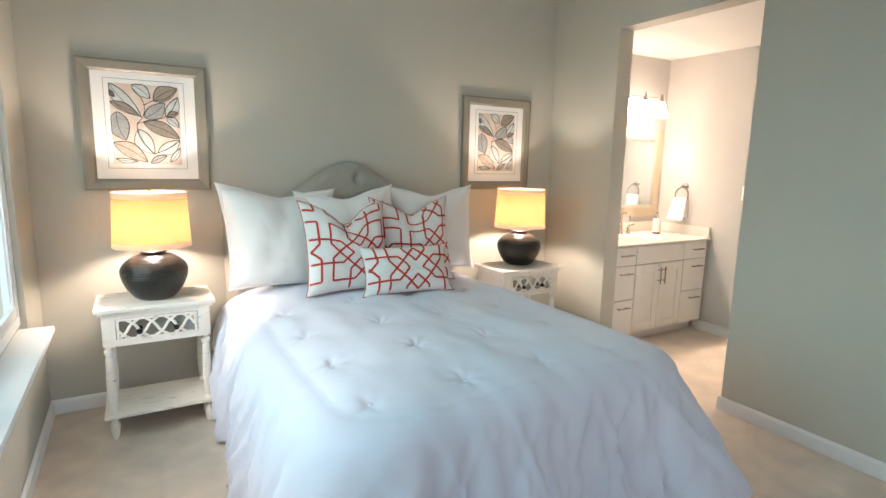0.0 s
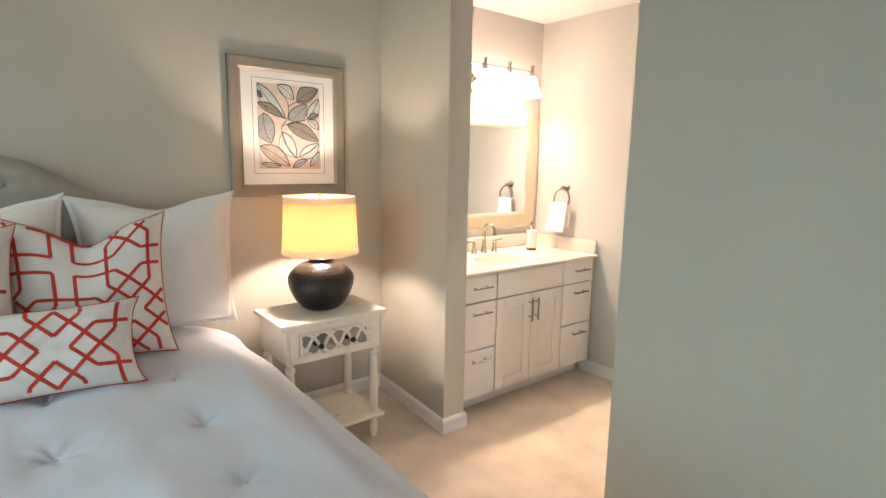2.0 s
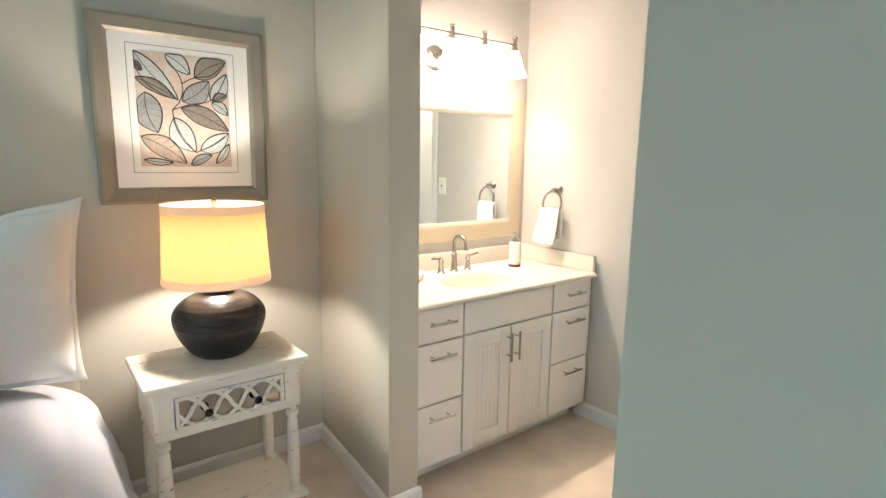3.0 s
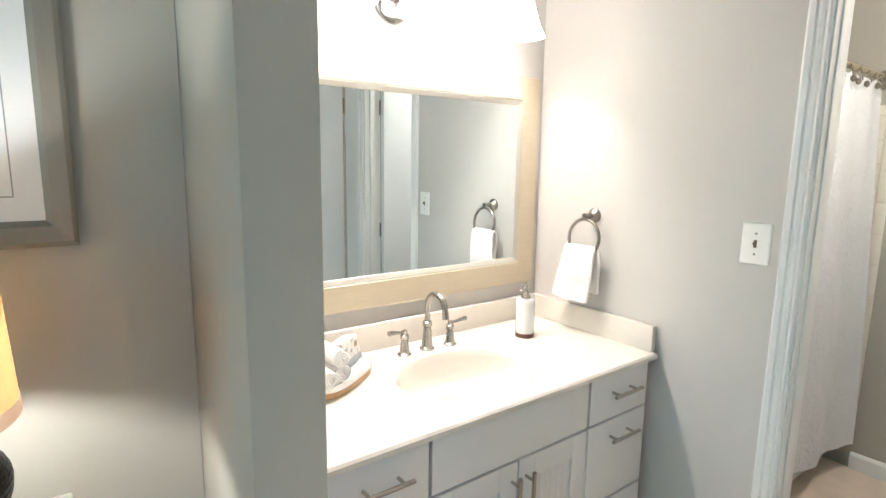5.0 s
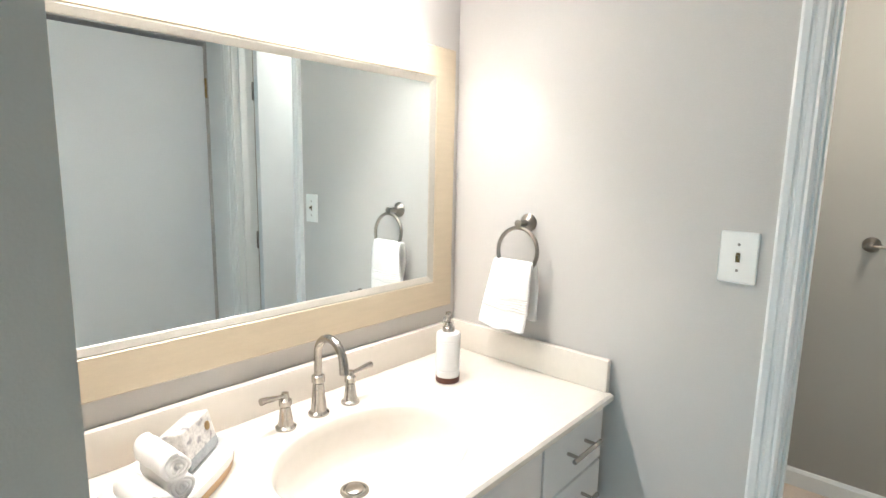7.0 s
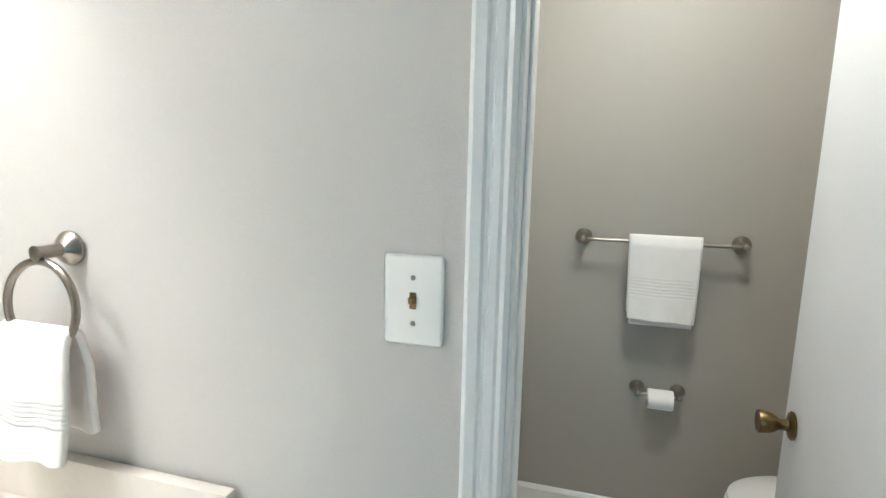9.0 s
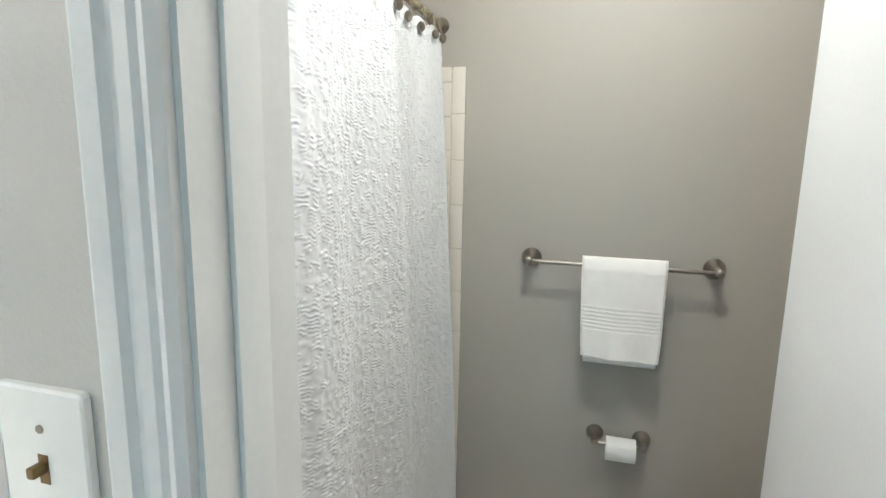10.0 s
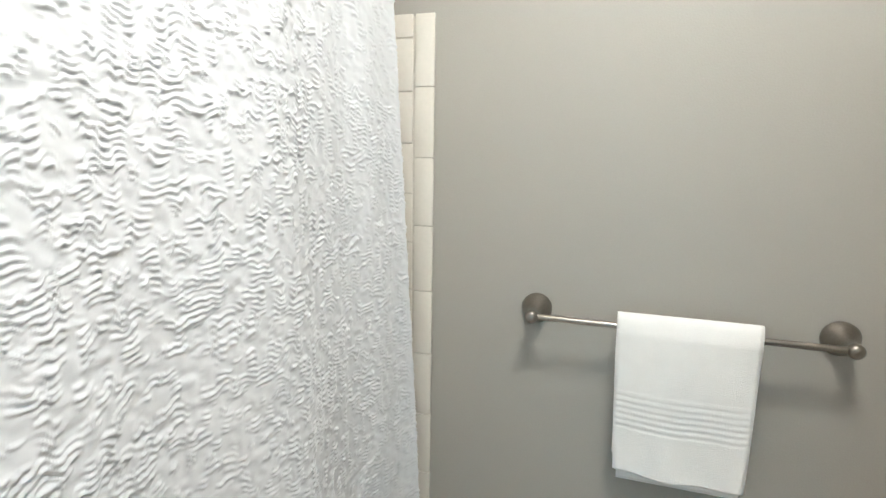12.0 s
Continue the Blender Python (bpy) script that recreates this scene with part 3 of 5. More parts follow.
print_pillow(pose(1.06, 2.86, 0.70, -17, 1, 3), 0.51, 0.53, 0.20, 2.2, 0.04, 0.24, 0.11, "square ivory throw pillow with red fretwork, chopped top")
print_pillow(pose(1.525, 2.95, 0.70, -15, -1, -7), 0.50, 0.53, 0.19, 5.9, 0.129, 0.174, 0.08, "square ivory throw pillow with red fretwork beside another")
print_pillow(pose(1.355, 2.70, 0.70, -24, 0, -5), 0.535, 0.285, 0.15, 8.4, 0.04, 0.14, 0.0, "small oblong ivory lumbar pillow with red fretwork")

# ---- nightstands ----


def turned_leg(z1):
    return [(0, 0.0), (0.013, 0.0), (0.017, 0.012), (0.022, 0.05), (0.024, 0.075), (0.016, 0.095), (0.014, 0.105), (0.022, 0.118), (0.022, 0.15),
            (0.016, 0.158), (0.021, 0.185), (0.0235, 0.27), (0.023, 0.33), (0.019, z1 - 0.062), (0.014, z1 - 0.055), (0.023, z1 - 0.042), (0.023, z1 - 0.025), (0.015, z1 - 0.02), (0.018, z1), (0, z1)]


def nightstand(m):
    ob = thing("nightstand", m, "distressed whitewashed wooden nightstand with a mirrored fretwork drawer", "nightstand", "nightstands beside the bed")
    W, D, H = 0.50, 0.33, 0.705
    part("tabletop", box(-0.28, 0.28, -0.19, 0.18, H - 0.022, H, 0.007, seg=3), WHITEWASH, ob)
    part("moulding", box(-0.265, 0.265, -0.175, 0.168, H - 0.036, H - 0.0225, 0.004), WHITEWASH, ob)
    part("back_panel", box(-W / 2, W / 2, D / 2 - 0.018, D / 2, H - 0.20, H - 0.0365), WHITEWASH, ob)
    for x0, x1 in ((-W / 2, -W / 2 + 0.018), (W / 2 - 0.018, W / 2)):
        part("side_panel", box(x0, x1, -D / 2, D / 2 - 0.018, H - 0.20, H - 0.0365), WHITEWASH, ob)
    part("bottom_panel", box(-W / 2 + 0.018, W / 2 - 0.018, -D / 2 + 0.03, D / 2 - 0.018, H - 0.20, H - 0.19), WHITEWASH, ob)
    for x0, x1, z0, z1 in ((-W / 2 + 0.018, -0.19, H - 0.20, H - 0.0365), (0.19, W / 2 - 0.018, H - 0.20, H - 0.0365), (-0.19, 0.19, H - 0.20, H - 0.165), (-0.19, 0.19, H - 0.056, H - 0.0365)):
        part("front_rail", box(x0, x1, -D / 2 - 0.004, -D / 2 + 0.02, z0, z1), WHITEWASH, ob)
    zc, hh, hw = H - 0.117, 0.058, 0.186
    dr = part("drawer", box(-hw, hw, -D / 2 + 0.008, -D / 2 + 0.014, zc - hh, zc + hh), DARKMIRROR, ob, "small mirror panel behind white fretwork", smooth=0)
    b = bmesh.new()
    for x0, x1, z0, z1 in ((-hw, hw, zc + hh - 0.012, zc + hh), (-hw, hw, zc - hh, zc - hh + 0.012), (-hw, -hw + 0.012, zc - hh + 0.012, zc + hh - 0.012), (hw - 0.012, hw, zc - hh + 0.012, zc + hh - 0.012)):
        box(x0, x1, -D / 2 - 0.006, -D / 2 + 0.008, z0, z1, 0.0015, b)
    part("drawer_rim", b, WHITEWASH, dr)
    b = bmesh.new()
    n, ph = 4, 2 * (hw - 0.012) / 4
    for i in range(-1, n + 1):
        for sgn in (1, -1):
            pts = []
            for k in range(13):
                s = k / 12
                x = -hw + 0.012 + i * ph + s * ph * 1.12 + 0.008 * math.sin(s * math.pi * 2) + (ph * 0.5 if sgn < 0 else 0) - 0.01
                z = zc + sgn * (s - 0.5) * 2 * (hh - 0.010)
                if abs(x) < hw - 0.008:
                    pts.append((x, -D / 2 + 0.001 + (0.001 if sgn > 0 else 0), z))
            if len(pts) > 2:
                tube(pts, 0.0078, 6, b)
    part("fretwork", b, WHITEWASH, dr)["kind"] = "stuff"
    for x in (-0.085, 0.085):
        part("knob", lathe([(0, 0.03), (0.010, 0.029), (0.0145, 0.022), (0.0135, 0.014), (0.006, 0.008), (0.006, 0.0)], 16, pose(x, -D / 2 - 0.003, zc - 0.012, 90)), KNOBDARK, ob, "black iron knob")
    for x in (-W / 2 + 0.024, W / 2 - 0.024):
        for y in (-D / 2 + 0.024, D / 2 - 0.024):
            part("leg", lathe(turned_leg(H - 0.20), 18, pose(x, y, 0)), WHITEWASH, ob)
    part("shelf", box(-0.268, 0.268, -0.185, 0.18, 0.124, 0.142, 0.005), WHITEWASH, ob)
    return ob


stand_b = nightstand(pose(2.50, 3.155, FZ))
tagged(stand_b, "distressed whitewashed wooden nightstand in the corner by the partition")
stand_a = copy_thing(stand_b, pose(0.07, 3.225, FZ))
tagged(stand_a, "distressed whitewashed wooden nightstand by the window wall")

# ---- table lamps ----


def table_lamp(m):
    ob = thing("table_lamp", m, "dark bronze gourd lamp with a lit cream shade on a nightstand", "lamp", "bedside lamps")
    prof = [(0, 0), (0.085, 0.0), (0.092, 0.004)]
    for k in range(1, 26):
        s = k / 26
        prof.append((0.092 + (0.165 - 0.092) * math.sin(min(1, s / 0.62) * math.pi / 2) ** 0.8 if s < 0.62 else 0.055 + (0.165 - 0.055) * math.cos((s - 0.62) / 0.38 * math.pi / 2) ** 0.62, 0.004 + 0.236 * s))
    fine = []
    for (r0, z0), (r1, z1) in zip(prof[2:], prof[3:]):
        for e in range(4):
            r, z = r0 + (r1 - r0) * e / 4, z0 + (z1 - z0) * e / 4
            fine.append((r + (0.0009 * math.sin(z * 1150) if z > 0.12 else 0), z))
    prof = prof[:2] + fine + [(0.056, 0.240), (0.052, 0.244), (0.062, 0.247), (0.064, 0.253), (0.060, 0.258), (0.045, 0.259), (0.0, 0.259)]
    part("base", lathe(prof, 56), DARKMETAL, ob, "dark hammered bronze gourd body", smooth=60)
    part("stem", tube([(0, 0, 0.258), (0, 0, 0.44)], 0.006), BRASS, ob)
    part("bulb", lathe([(0, 0.0), (0.013, 0.002), (0.014, 0.02), (0.028, 0.055), (0.03, 0.075), (0.02, 0.10), (0, 0.108)], 20, pose(0, 0, 0.435)), mat("lit_bulb", (0.9, 0.9, 0.9), 0.4, emit=(1.0, 0.72, 0.40), emit_strength=25.0), ob)
    sh = part("shade", lathe([(0.188, 0.31), (0.176, 0.54)], 64), SHADE, ob, "cream linen drum shade glowing amber")
    for z0, z1 in ((0.282, 0.3105), (0.5395, 0.568)):
        r = lambda z: 0.1885 - (z - 0.31) * 0.0522 + 0.001
        part("trim_band", lathe([(r(z0), z0), (r(z1), z1)], 64), SHADEBAND, sh, "tan trim band")
    part("finial", lathe([(0.004, 0.52), (0.004, 0.57), (0.009, 0.575), (0.010, 0.583), (0, 0.592)], 12), BRASS, ob)
    b = bmesh.new()
    for k in range(3):
        a = k * 2.0944
        tube([(0, 0, 0.535), (0.174 * math.cos(a), 0.174 * math.sin(a), 0.545)], 0.002, 6, b)
    part("spider", b, BRASS, ob)
    return ob


LAMPS = ((2.525, 3.19), (0.075, 3.225))
lamp_b = table_lamp(pose(LAMPS[0][0], LAMPS[0][1], 0.70))
copy_thing(lamp_b, pose(LAMPS[1][0], LAMPS[1][1], 0.70, 0, 0, 40))
for x, y in LAMPS:
    lamp("bedside_bulb", "POINT", pose(x, y, 1.095), LAMP_W, (1.0, 0.895, 0.78), 0.035)

# ---- framed prints ----
# base, tip (across, down the sheet), width, wash
LEAVES = ((0.00, 0.01, 0.43, 0.40, 0.21, 3), (0.00, 0.23, 0.40, 0.39, 0.13, 0), (0.085, 0.35, 0.19, 0.70, 0.30, 1), (0.455, 0.47, 0.98, 0.66, 0.21, 0),
          (0.475, 0.41, 0.78, 0.21, 0.22, 1), (0.62, 0.19, 0.98, 0.02, 0.23, 0), (0.37, 0.56, 0.59, 0.865, 0.25, 3), (0.015, 0.735, 0.48, 0.97, 0.22, 2),
          (0.645, 0.85, 0.98, 0.68, 0.19, 3), (0.32, 0.01, 0.57, 0.165, 0.17, 3), (0.03, 0.94, 0.34, 0.965, 0.07, 3), (0.53, 0.985, 0.775, 0.89, 0.10, 1),
          (0.79, 0.385, 0.98, 0.13, 0.17, 3), (0.80, 0.40, 0.98, 0.51, 0.12, 3), (0.82, 0.97, 0.98, 0.78, 0.09, 3), (0.81, 0.385, 0.98, 0.33, 0.10, 0), (0.0, 0.09, 0.07, 0.17, 0.07, 4))
# stems between the leaves
STEMS = (((0.36, 0.49), (0.45, 0.41), (0.49, 0.30), (0.46, 0.18), (0.34, 0.06)), ((0.36, 0.49), (0.55, 0.43), (0.78, 0.40), (0.90, 0.28), (0.98, 0.14)),
         ((0.36, 0.49), (0.37, 0.62), (0.46, 0.77), (0.59, 0.87)), ((0.59, 0.87), (0.78, 0.80), (0.97, 0.69)), ((0.48, 0.25), (0.60, 0.19), (0.82, 0.16), (0.97, 0.03)))


def framed_print(m):
    ob = thing("framed_print", m, "botanical leaf print with white mat in a champagne frame", "picture", "framed prints over the nightstands")
    W, H, B, D = 0.64, 0.71, 0.064, 0.028
    for sx, sz, horiz in ((0, 1, 1), (0, -1, 1), (1, 0, 0), (-1, 0, 0)):
        b = bmesh.new()
        ends = []
        prof = [(0, 0.0), (0, D), (0.012, D + 0.003), (B - 0.014, D - 0.004), (B - 0.006, D - 0.012), (B, D - 0.016), (B, 0.0)]
        L = W if horiz else H
        for e in (-1, 1):
            ring = []
            for a, d in prof:
                along = e * (L / 2 - a)
                across = (H if horiz else W) / 2 - a
                ring.append(b.verts.new((along, -d, sz * across) if horiz else (sx * across, -d, along)))
            ends.append(ring)
        for i in range(len(prof)):
            k = (i + 1) % len(prof)
            b.faces.new((ends[0][i], ends[0][k], ends[1][k], ends[1][i]))
        part("frame_rail", b, FRAMEWOOD, ob, smooth=20)
    part("mat_board", box(-W / 2 + B - 0.004, W / 2 - B + 0.004, -0.010, -0.004, -H / 2 + B - 0.004, H / 2 - B + 0.004), MATBOARD, ob, smooth=0)
    pw, ph, pz = 0.345, 0.44, 0.012
    b = bmesh.new()
    for x0, x1, z0, z1 in ((-0.2, 0.2, 0.243, 0.246), (-0.2, 0.2, -0.246, -0.243), (-0.2, -0.197, -0.243, 0.243), (0.197, 0.2, -0.243, 0.243)):
        box(x0, x1, -0.0112, -0.0095, pz + z0, pz + z1, bm=b)
    part("mat_line", b, LEAFS[1], ob)
    pr = part("print", box(-pw / 2, pw / 2, -0.0125, -0.0102, pz - ph / 2, pz + ph / 2), PEACH, ob, "ink and wash leaf print", smooth=0)
    ink = bmesh.new()
    for k, (ax, ay, bx, by, wd, c) in enumerate(LEAVES):
        conv = lambda px, py: Vector(((px - 0.5) * pw, pz - (py - 0.5) * ph))
        a, e = conv(ax, ay), conv(bx, by)
        d = e - a
        nr = Vector((-d.y, d.x)).normalized() * wd * pw * 0.56
        bend = 0.25 * (1 if k % 2 else -1)
        up, dn, mid = [], [], []
        for s in range(15):
            f = s / 14
            base = a + d * f + nr * bend * math.sin(f * math.pi)
            wv = math.sin(f * math.pi) ** 0.8 * (1.1 - 0.35 * f)
            for run, sg in ((up, 1), (dn, -1), (mid, 0)):
                q = base + nr * wv * sg
                run.append((max(-pw / 2, min(pw / 2, q.x)), max(pz - ph / 2, min(pz + ph / 2, q.y))))
        b = bmesh.new()
        y = -0.0129 - 0.00006 * k
        for (p0, p1), (q0, q1) in zip(zip(up, up[1:]), zip(dn, dn[1:])):
            vs = [b.verts.new((p[0], y, p[1])) for p in (p0, p1, q1, q0)]
            b.faces.new(vs)
        bmesh.ops.remove_doubles(b, verts=b.verts[:], dist=1e-5)
        part("leaf", b, LEAFS[c], pr, smooth=0)
        for run, wd_ in ((up, 0.0026), (dn, 0.0017), (mid, 0.0013)):
            for p, q in zip(run, run[1:]):
                t = Vector((q[0] - p[0], q[1] - p[1]))
                if t.length > 1e-4:
                    n_ = Vector((-t.y, t.x)).normalized() * wd_
                    ink.faces.new([ink.verts.new((v[0] + s_ * n_.x, y - 0.0003, v[1] + s_ * n_.y)) for v, s_ in ((p, 1), (q, 1), (q, -1), (p, -1))])
        if c in (0, 1, 2) and k in (2, 3, 4, 7):
            for s in range(2, 13):
                p, q = mid[s], (up if s % 2 else dn)[min(14, s + 2)]
                t = Vector((q[0] - p[0], q[1] - p[1]))
                if t.length > 1e-4:
                    n_ = Vector((-t.y, t.x)).normalized() * 0.0004
                    ink.faces.new([ink.verts.new((v[0] + s_ * n_.x, y - 0.0003, v[1] + s_ * n_.y)) for v, s_ in ((p, 1), (q, 1), (q, -1), (p, -1))])
    for run in STEMS:
        pts = [Vector(((x - 0.5) * pw, pz - (z - 0.5) * ph)) for x, z in run]
        fine = [p.lerp(q, k / 6) for p, q in zip(pts, pts[1:]) for k in range(6)] + [pts[-1]]
        for _ in range(4):
            fine = [fine[0]] + [(fine[i - 1] + fine[i] * 2 + fine[i + 1]) / 4 for i in range(1, len(fine) - 1)] + [fine[-1]]
        for p, q in zip(fine, fine[1:]):
            n_ = Vector((p.y - q.y, q.x - p.x)).normalized() * 0.0019
            ink.faces.new([ink.verts.new((v[0] + s_ * n_.x, -0.0146, v[1] + s_ * n_.y)) for v, s_ in ((p, 1), (q, 1), (q, -1), (p, -1))])
    part("ink_drawing", ink, INK, pr, smooth=0)
    return ob


PEACH = mat("peach_wash", (0.62, 0.50, 0.42), 0.85, var=0.12, scale=14, fine=120, stain=(0.64, 0.62, 0.57), stain_amount=0.42, stain_scale=12)
art = framed_print(pose(2.527, YN - 0.001, 1.604))
copy_thing(art, pose(0.092, YN - 0.001, 1.617))

# ---- outlet and switch plates ----


def wall_plate(name, m, label, category):
    ob = thing(name, m, label, category)
    part("plate", box(-0.040, 0.040, -0.0085, -0.0008, -0.060, 0.060, 0.0065, seg=3), PLASTIC, ob)
    return ob


sw = wall_plate("light_switch", pose(BE, 2.5925, 1.25, 0, 0, -90), "white wall plate with a brass toggle by the doorway", "light switch")
b = box(-0.0045, 0.0045, -0.0088, -0.006, -0.011, 0.011)
part("toggle_slot", b, KNOBBRASS, sw)
part("toggle", box(-0.0032, 0.0032, -0.019, -0.008, -0.002, 0.006, 0.0015), KNOBBRASS, sw)
for z in (-0.030, 0.030):
    part("screw", lathe([(0, 0.0022), (0.003, 0.0015), (0.0036, 0)], 10, pose(0, -0.008, z, 90)), DARKNICKEL, sw)
ol = wall_plate("wall_outlet", pose(XE, 0.865, 0.36, 0, 0, -90), "white duplex outlet plate low on the wall", "outlet")
for z in (-0.02, 0.02):
    so = part("socket", box(-0.016, 0.016, -0.0100, -0.007, z - 0.014, z + 0.014, 0.0015), PLASTIC, ol)
    for x in (-0.006, 0.006):
        part("slot", box(x - 0.001, x + 0.001, -0.0103, -0.009, z - 0.004, z + 0.006), INK, so)

# ---- vanity ----
VX0, VX1, VF, VB = 3.185, 4.370, 2.885, 3.425
van = thing("vanity_cabinet", pose(0, 0, 0), "white painted vanity cabinet with beadboard doors and six drawers", "cabinet")
b = box(VX0, VX1, VF, VB, 0.10, 0.69)
box(VX0, VX1, VF, VF + 0.02, 0.69, 0.8255, bm=b)
box(VX0, VX0 + 0.018, VF + 0.02, VB, 0.69, 0.8255, bm=b)
box(VX1 - 0.018, VX1, VF + 0.02, VB, 0.69, 0.8255, bm=b)
part("body", b, GAPDARK, van, smooth=0)
part("toe_kick", box(VX0, VX1, VF + 0.085, VB, FZ, 0.10), VANITYPAINT, van, smooth=0)
part("filler", box(VX1, BE - 0.012, VF + 0.01, VF + 0.03, 0.10, 0.8255), VANITYPAINT, van, smooth=0)


def bar_pull(p0, p1, parent):
    """Slim bar handle between two feet, standing off the front."""
    a, e = Vector(p0), Vector(p1)
    d = (e - a).normalized()
    b_ = tube([a + Vector((0, -0.032, 0)), e + Vector((0, -0.032, 0))], 0.0058, 12)
    for f in (0.18, 0.82):
        q = a.lerp(e, f)
        tube([q, q + Vector((0, -0.030, 0))], 0.0045, 10, b_)
    return part("handle", b_, BRUSHED, parent, "brushed nickel bar pull")


def front(name, x0, x1, z0, z1, label=""):
    return part(name, box(x0, x1, VF - 0.020, VF - 0.0005, z0, z1, 0.003), VANITYPAINT, van, label)


for x0, x1 in ((3.190, 3.463), (4.066, 4.364)):
    for z0, z1 in ((0.672, 0.818), (0.392, 0.664), (0.104, 0.384)):
        d = front("drawer", x0, x1, z0, z1)
        zc = z1 - 0.055 if z1 < 0.7 else (z0 + z1) / 2 + 0.012
        xc = (x0 + x1) / 2 + 0.005
        bar_pull((xc - 0.07, VF - 0.02, zc), (xc + 0.07, VF - 0.02, zc), d)
front("false_front", 3.472, 4.057, 0.672, 0.818)
for x0, x1, hx in ((3.472, 3.762, 3.742), (3.768, 4.057, 3.795)):
    z0, z1 = 0.104, 0.664
    b = bmesh.new()
    for a in ((x0, x0 + 0.065, z0, z1), (x1 - 0.065, x1, z0, z1), (x0 + 0.065, x1 - 0.065, z0, z0 + 0.068), (x0 + 0.065, x1 - 0.065, z1 - 0.068, z1)):
        box(a[0], a[1], VF - 0.020, VF - 0.0005, a[2], a[3], 0.002, b)
    dr = part("door", b, VANITYPAINT, van, "shaker door with beadboard panel")
    n = 6
    for k in range(n):
        w_ = (x1 - x0 - 0.13) / n
        part("bead_board", box(x0 + 0.065 + k * w_ + 0.0003, x0 + 0.065 + (k + 1) * w_ - 0.0003, VF - 0.014, VF - 0.0008, z0 + 0.068, z1 - 0.068, 0.0024), VANITYPAINT, dr)
    bar_pull((hx, VF - 0.02, 0.495), (hx, VF - 0.02, 0.635), dr)

# countertop with a moulded basin
ct = thing("countertop", pose(0, 0, 0), "cream cultured marble vanity top with an oval basin", "countertop")
SX, SY, SA, SB, CZ = 3.775, 3.105, 0.232, 0.172, 0.845
CX0, CX1, CY0, CY1 = 3.183, 4.396, 2.852, 3.427
bm = bmesh.new()
NS = 96
rings = []


def rect_point(a):
    dx, dy = math.cos(a), math.sin(a)
    t = min(((CX1 - SX) if dx > 0 else (CX0 - SX)) / dx if abs(dx) > 1e-9 else 1e9, ((CY1 - SY) if dy > 0 else (CY0 - SY)) / dy if abs(dy) > 1e-9 else 1e9)
    return SX + dx * t, SY + dy * t


angs = sorted([2 * math.pi * i / NS for i in range(NS)] + [math.atan2(y - SY, x - SX) % (2 * math.pi) for x in (CX0, CX1) for y in (CY0, CY1)])
levels = [("rect", 0.826), ("rect", CZ - 0.006), ("inset", CZ), (1.09, CZ), (1.03, CZ - 0.0015), (1.0, CZ - 0.007), (0.97, CZ - 0.03), (0.90, CZ - 0.07), (0.78, CZ - 0.10), (0.58, CZ - 0.118), (0.3, CZ - 0.126), (0.1, CZ - 0.128)]
for kind, z in levels:
    ring = []
    for a in angs:
        if kind in ("rect", "inset"):
            x, y = rect_point(a)
            if kind == "inset":
                x, y = max(CX0 + 0.006, min(CX1 - 0.006, x)), max(CY0 + 0.006, min(CY1 - 0.006, y))
        else:
            e = 1 / math.hypot(math.cos(a) / SA, math.sin(a) / SB)
            x, y = SX + math.cos(a) * e * kind, SY + math.sin(a) * e * kind + max(0.0, 1 - kind) * 0.075
        ring.append(bm.verts.new((x, y, z)))
    rings.append(ring)
for a, e in zip(rings, rings[1:]):
    for i in range(len(angs)):
        k = (i + 1) % len(angs)
        bm.faces.new((a[i], a[k], e[k], e[i]))
bm.faces.new(rings[-1])
part("slab", bm, MARBLE, ct, smooth=40)
part("backsplash", box(CX0, 4.3795, 3.408, 3.4285, CZ + 0.0005, 0.936, 0.004), MARBLE, ct)
part("side_splash", box(4.380, 4.4025, 2.868, 3.4285, CZ + 0.0005, 0.936, 0.004), MARBLE, ct)
dn = thing("sink_drain", pose(SX - 0.012, SY + 0.066, CZ - 0.1275), "brushed metal drain stopper in the basin", "drain")
part("flange", lathe([(0.033, 0.0), (0.032, 0.003), (0.025, 0.004), (0.023, 0.001)], 28), DARKNICKEL, dn)
part("stopper", lathe([(0.020, 0.001), (0.021, 0.006), (0.015, 0.009), (0, 0.010)], 28), DARKNICKEL, dn)

# faucet: spout and two lever handles
fc = thing("faucet", pose(SX + 0.004, 3.325, CZ), "brushed nickel widespread faucet with gooseneck spout and levers", "faucet")
fc.scale = (0.94, 0.94, 0.94)
base = [(0, 0), (0.027, 0), (0.027, 0.005), (0.021, 0.011), (0.0185, 0.03), (0.0145, 0.075), (0.0135, 0.083), (0.017, 0.087), (0.017, 0.102), (0.013, 0.106), (0, 0.106)]
part("spout_base", lathe(base, 28), BRUSHED, fc)
pts = [(0, 0, 0.10), (0, 0, 0.155)] + [(0, -0.052 + 0.052 * math.cos(t * math.pi / 12), 0.160 + 0.052 * math.sin(t * math.pi / 12)) for t in range(0, 12)] + [(0, -0.105, 0.157), (0, -0.107, 0.136)]
part("spout", tube(pts, 0.0105, 16, radii=[0.0105] * (len(pts) - 2) + [0.0115, 0.0115]), BRUSHED, fc)
hb_ = [(0, 0), (0.025, 0), (0.025, 0.005), (0.019, 0.010), (0.016, 0.03), (0.012, 0.055), (0.0155, 0.059), (0.0155, 0.072), (0.010, 0.077), (0.0085, 0.09), (0, 0.092)]
